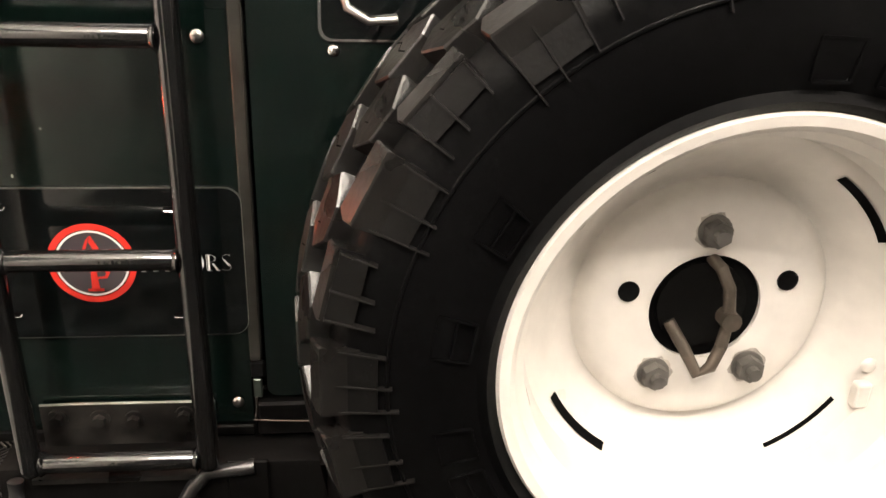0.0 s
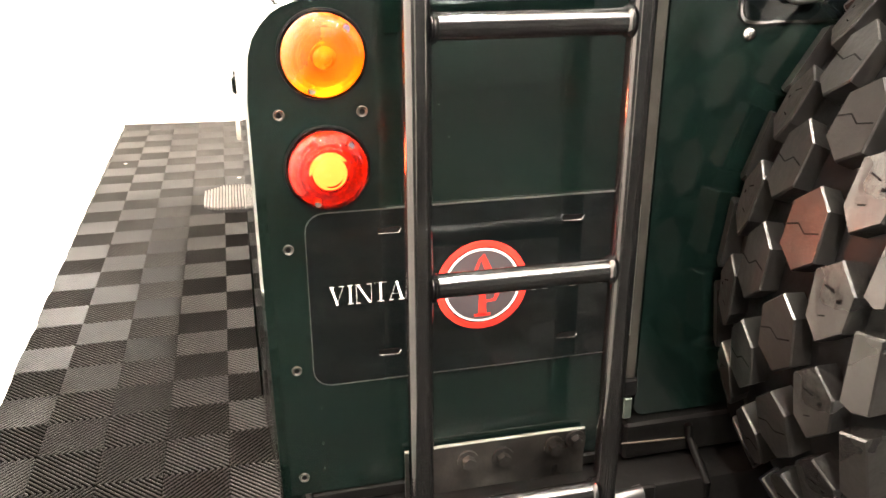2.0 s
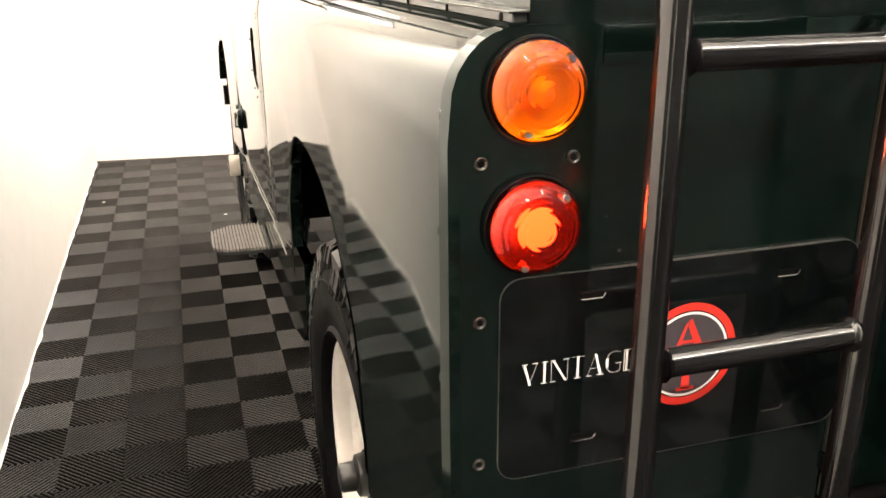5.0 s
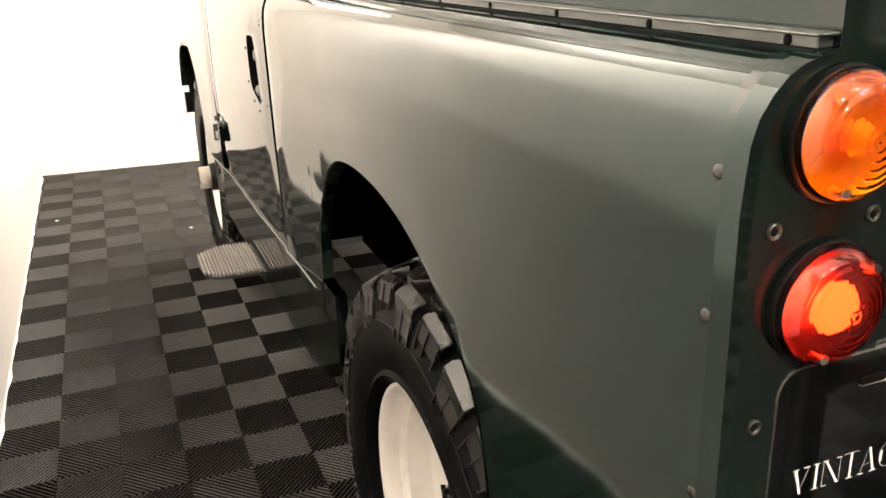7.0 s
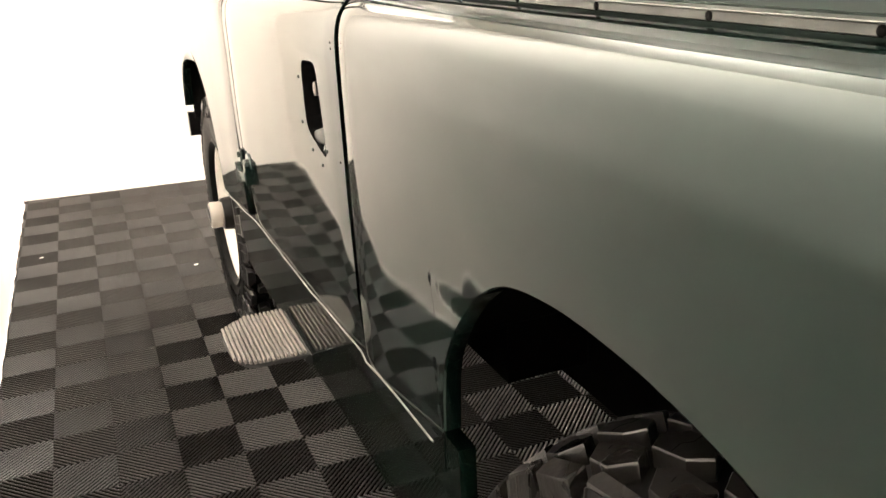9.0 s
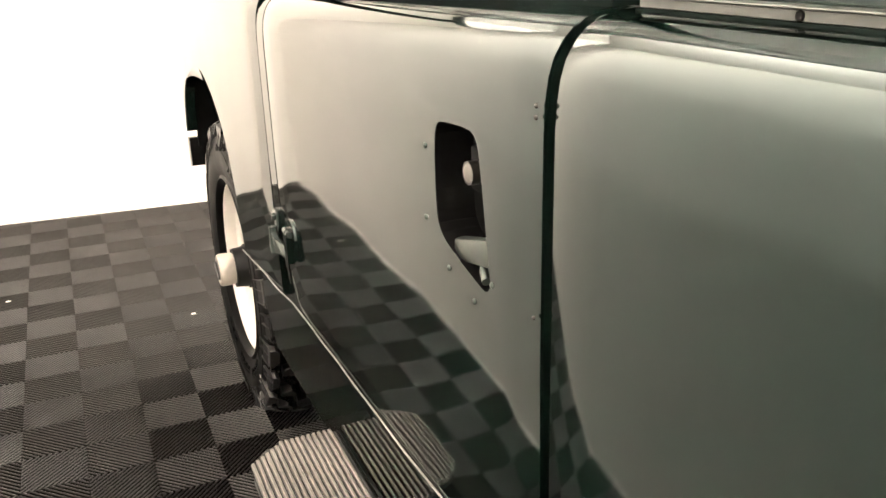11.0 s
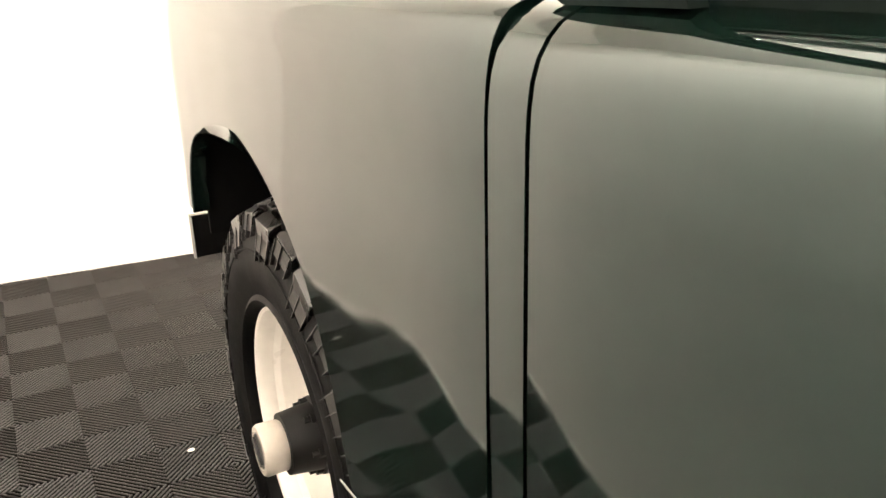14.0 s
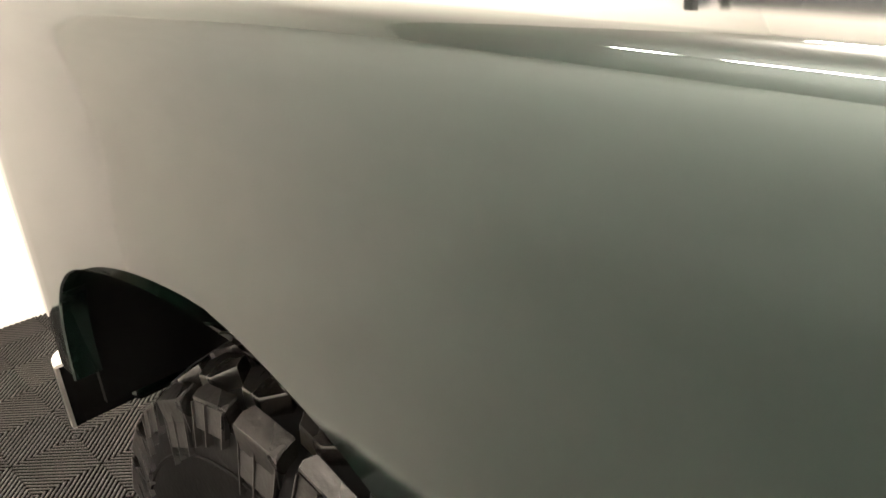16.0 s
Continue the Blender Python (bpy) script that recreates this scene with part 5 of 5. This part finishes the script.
for a in ((-0.74, 0.74, 1.13, 1.19), (-0.74, 0.74, 1.74, 1.80), (-0.74, -0.69, 1.185, 1.745), (0.69, 0.74, 1.185, 1.745), (-0.02, 0.02, 1.185, 1.745)):
    box(ws, a[0], a[1], 2.13, 2.165, a[2], a[3], 0.004)
screen = part("windscreen", ws, PAINT, CAR, "dark green windscreen frame", 35)
for a in ((-0.695, -0.015), (0.015, 0.695)):
    part("pane", box(bmesh.new(), a[0], a[1], 2.145, 2.150, 1.18, 1.75), GLASS, screen)
for s in (-1, 1):
    hk = bmesh.new()
    outl = [(2.048, 1.108), (2.150, 1.104), (2.172, 1.112), (2.164, 1.150), (2.146, 1.190), (2.112, 1.204), (2.080, 1.186), (2.060, 1.142)]
    hole = [(2.118 + 0.010 * math.cos(k / 8 * math.tau - 2.4), 1.140 + 0.012 * math.sin(k / 8 * math.tau - 2.4)) for k in range(8)]
    rings = [[hk.verts.new((s * x, y, z)) for y, z in pts] for x, pts in ((-0.790, outl), (-0.790, hole), (-0.776, hole), (-0.776, outl))]
    for a, b in zip(rings, rings[1:] + rings[:1]):
        for i in range(8):
            hk.faces.new((a[i], a[(i + 1) % 8], b[(i + 1) % 8], b[i]))
    part("screen_hinge", hk, GASKET, screen, "dark green windscreen hinge bracket with a hole")
    part("hinge_foot", box(bmesh.new(), s * -0.776, s * -0.742, 2.085, 2.16, 1.104, 1.122, 0.003), GASKET, screen)
for s in (-1, 1):
    # door mirror: arm clamped to the windscreen hinge, upright rounded head with its glass towards the rear
    am = tube(bmesh.new(), [(s * 0.772, 2.118, 1.165), (s * 0.786, 2.110, 1.200), (s * 0.812, 2.088, 1.248), (s * 0.842, 2.060, 1.300), (s * 0.860, 2.040, 1.345), (s * 0.866, 2.030, 1.400)], 0.0155, 12)
    mirror = part("door_mirror", am, GASKET, CAR, "upright rectangular black door mirror on a bent arm", 40)
    shell = plate_y(bmesh.new(), rounded(-0.090, 0.090, -0.120, 0.120, 0.034, 7), -0.004, 0.022)
    bmesh.ops.bevel(shell, geom=[e for e in shell.edges if all(abs(v.co.y - 0.022) < 1e-5 for v in e.verts)], offset=0.012, segments=3, affect="EDGES", profile=0.5)
    m = pose(s * 0.850, 2.006, 1.475, -5, 0, s * 6)
    head = part("mirror_head", shell, GLOSSBLACK, mirror, "black rounded mirror housing", 35, m)
    part("mirror_glass", plate_y(bmesh.new(), rounded(-0.082, 0.082, -0.112, 0.112, 0.028, 7), -0.0062, -0.0042), MIRROR, head, "silvered mirror glass")
rf = bmesh.new()
box(rf, -0.77, 0.77, -0.01, 2.16, 1.80, 1.86, 0.03, 4)
part("roof", rf, PAINT, CAR, "dark green hard top roof", 40)
for a in ((-0.762, -0.462, 1.1262, 1.80), (0.462, 0.762, 1.1262, 1.80)):
    rw = plate_y(bmesh.new(), [(a[0], a[2]), (a[1], a[2]), (a[1], a[3]), (a[0], a[3])], -0.001, 0.018)
    part("roof_rear", rw, REARPAINT, CAR, "dark green hard top rear")

plate.location = (-0.003, 0.003, 0.003)
for ob in CAR.children:
    if ob.name.split(".")[0] in ("rear_panel", "rear_lamp", "sign_plate", "ladder", "rear_door", "corner_strip"):
        ob.location.z += 0.002

# chips in the paint of the rear panel
for cx_, cz_, r_ in ((-0.688, 0.965, 0.0016), (-0.700, 0.992, 0.0009), (-0.664, 1.040, 0.0008), (-0.655, 1.012, 0.0008), (-0.592, 0.752, 0.0010), (-0.640, 0.770, 0.0009), (-0.7765, 0.700, 0.0012), (-0.7765, 0.728, 0.0014), (-0.7760, 0.766, 0.0011)):
    ch = plate_y(bmesh.new(), [(cx_ + r_ * (1 + 0.5 * noise.noise((cx_ * 90, k * 1.7, 2))) * math.cos(k / 7 * math.tau), cz_ + r_ * (1.6 if cx_ < -0.77 else 1) * math.sin(k / 7 * math.tau)) for k in range(7)], *((-0.0058, -0.0046) if cx_ < -0.711 else (-0.0029, -0.0015)))
    part("paint_chip", ch, CHROME, CAR, "bright chip in the paint")
# specks of paint that lie on the floor
for fx, fy in ((-0.850, 3.540), (-1.4335, 3.960)):
    fl = bmesh.new()
    ol = [(0.0085 * (1 + 0.35 * noise.noise((fx * 40, k * 1.3, 7))) * math.cos(k / 9 * math.tau), 0.006 * math.sin(k / 9 * math.tau)) for k in range(9)]
    lo_, hi_ = [[fl.verts.new((x, y, z)) for x, y in ol] for z in (0.0002, 0.0016)]
    fl.faces.new(lo_)
    fl.faces.new(hi_)
    for k in range(9):
        fl.faces.new((lo_[k], lo_[(k + 1) % 9], hi_[(k + 1) % 9], hi_[k]))
    tagged(part("paint_flake", fl, WALL, None, "", None, pose(fx, fy, 0)), "small white flake of wall paint on the tiles", "debris", group="paint flakes on the floor")

# ragged foot of the wall where the paint meets the cut tiles
rg = bmesh.new()
prev = None
for i in range(330):
    y = -1.5 + i * 0.0195
    h = 0.003 + 0.012 * max(0.0, noise.noise((y * 7.0, 1.7, 0.2)) + 0.1) + 0.005 * abs(noise.noise((y * 31.0, 4.0, 0.9)))
    w = 0.001 + 0.008 * max(0.0, noise.noise((y * 9.0, 8.1, 2.2)) + 0.25)
    row = [rg.verts.new(p) for p in ((LX(y) + 0.001, y, h), (LX(y) + w * 0.6, y, h * 0.7), (LX(y) + w + 0.003, y, 0.0015))]
    if prev:
        for a in (0, 1):
            rg.faces.new((prev[a], prev[a + 1], row[a + 1], row[a]))
    prev = row
tagged(part("trim", rg, WALL, None, "", 40), "ragged bright edge of filler at the foot of the wall", "trim", kind="structure")

# ------------------------------------------------------------------ ceiling lights, window and dark door on the far side
for tx, ty, tl in TUBES:
    f = thing("ceiling_light", "white ceiling tube light, several added unseen as fill", "ceiling light", group="tube lights on the ceiling", m=pose(tx, ty, HANG, 0, 0, 90 if tl < 0 else 0))
    tl = abs(tl)
    part("tube", cyl(bmesh.new(), (0, -tl / 2, 0), (0, tl / 2, 0), 0.0105, 16), DIFFUSER, f, "glowing white tube", 40)
    for e in (-tl / 2 - 0.01, tl / 2 + 0.01):
        part("end_holder", box(bmesh.new(), -0.025, 0.025, e - 0.012, e + 0.012, -0.025, 0.025, 0.004), CEILING, f)
        part("hanger", cyl(bmesh.new(), (0, e * 0.9, 0.015), (0, e * 0.9, CEIL - HANG), 0.003, 6), CEILING, f, "thin hanger wire")

# tall dark cabinet in the far corner
cab = thing("cabinet", "tall dark grey metal cabinet standing in the corner", "cabinet", m=pose(3.08, 4.16, 0))
part("body", box(bmesh.new(), -0.20, 0.20, -0.38, 0.38, 0.06, 1.84, 0.03, 4), GREYWALL, cab)
part("plinth", box(bmesh.new(), -0.17, 0.19, -0.33, 0.33, 0.0, 0.058), BLACK, cab, "black plinth")
for y0, y1 in ((-0.352, -0.004), (0.004, 0.352)):
    dr = part("door", box(bmesh.new(), -0.216, -0.202, y0, y1, 0.09, 1.79, 0.004), GREYWALL, cab, "flat dark grey cabinet door")
    ym = y1 - 0.03 if y0 < 0 and y1 < 0.1 else y0 + 0.03
    part("handle", cyl(bmesh.new(), (-0.232, ym, 0.95), (-0.232, ym, 1.10), 0.006, 10), STEEL, dr, "slim steel handle")

# ------------------------------------------------------------------ floor of interlocking ribbed tiles
fb = bmesh.new()
box(fb, -1.9, RIGHT + 0.2, BACK - 0.2, 5.4, -0.10, -0.0185)
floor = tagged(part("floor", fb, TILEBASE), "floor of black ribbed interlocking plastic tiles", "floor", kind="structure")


def ribbed_tile(cells):
    """Slats over square cells of which each pair of neighbours leans the other way; each cell given as (i, j, lean)."""
    verts, faces = [], []
    n, half = 20, CELL / 2
    pitch = CELL * 2 / n
    for i, j, lean in cells:
        ox, oy = i * CELL, j * CELL
        for k in range(n):
            c0 = -CELL + (k + 0.26) * pitch
            c1 = c0 + pitch * 0.48

            def clip(c):
                lo, hi = max(-half, c - half), min(half, c + half)
                return (lo, c - lo), (hi, c - hi)
            (a, b), (d, e) = clip(c0), clip(c1)
            quad = [a, b, e, d]
            if max(abs(a[0] - b[0]), abs(d[0] - e[0])) < 1e-4:
                continue
            if not lean:
                quad = [(-x, y) for x, y in quad]
            quad = [(ox + x * 0.994, oy + y * 0.994) for x, y in quad]
            s = len(verts)
            (ax, ay), (bx, by), (ex, ey), (dx, dy) = quad
            for f, z in ((0.06, -0.018), (0.0, -0.0026), (0.08, -0.0017), (0.26, -0.0007), (0.5, 0.0), (0.74, -0.0007), (0.92, -0.0017), (1.0, -0.0026), (0.94, -0.018)):
                verts.append((ax + (dx - ax) * f, ay + (dy - ay) * f, z))
                verts.append((bx + (ex - bx) * f, by + (ey - by) * f, z))
            faces += [(s + 2 * m, s + 2 * m + 1, s + 2 * m + 3, s + 2 * m + 2) for m in range(8)]
    return verts, faces


def tile_mesh(name, v, f):
    """Eight faces run across each slat: the outer two are its flanks, coloured with shade, the rest its rounded top."""
    me = bpy.data.meshes.new(name)
    me.from_pydata(v, [], f)
    me.polygons.foreach_set("use_smooth", [True] * len(me.polygons))
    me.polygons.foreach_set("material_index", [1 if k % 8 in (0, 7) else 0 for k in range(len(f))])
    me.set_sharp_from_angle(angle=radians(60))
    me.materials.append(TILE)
    me.materials.append(TILESHADE)
    return me


ca, sa = math.cos(GRID_A), math.sin(GRID_A)
# cell (i, j) spans vertices i..i+1, j..j+1; diamonds close about vertices whose indices add up to an even number
meshes = {}
for par in (0, 1):
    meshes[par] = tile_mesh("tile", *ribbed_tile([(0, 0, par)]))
near, rest = [], []
for i in range(-3, 34):
    for j in range(-34, 28):
        cx, cy = (i + 0.5) * CELL, (j + 0.5) * CELL
        x, y = GRID_O[0] + cx * ca - cy * sa, GRID_O[1] + cx * sa + cy * ca
        if x < LX(y) - CELL * 0.8 or y > FY(x) + CELL * 0.8 or x > RIGHT or y < BACK:
            continue
        (near if -1.7 < x < -0.45 and 0.2 < y < 5.1 else rest).append((i, j, x, y))
near.sort(key=lambda c: (c[2] + 1.0) ** 2 * 4 + (c[3] - 2.6) ** 2)
rest += near[290:]
for i, j, x, y in near[:290]:
    t = new("tile", meshes[(i + j) % 2])
    t.matrix_basis = pose(x, y, 0, 0, 0, math.degrees(GRID_A))
    t.parent = floor
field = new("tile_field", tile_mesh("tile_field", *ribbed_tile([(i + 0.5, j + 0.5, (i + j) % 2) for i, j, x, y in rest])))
field.matrix_basis = pose(GRID_O[0], GRID_O[1], 0, 0, 0, math.degrees(GRID_A))
field.parent = floor
tagged(field, "black ribbed plastic floor tiles", kind="stuff")
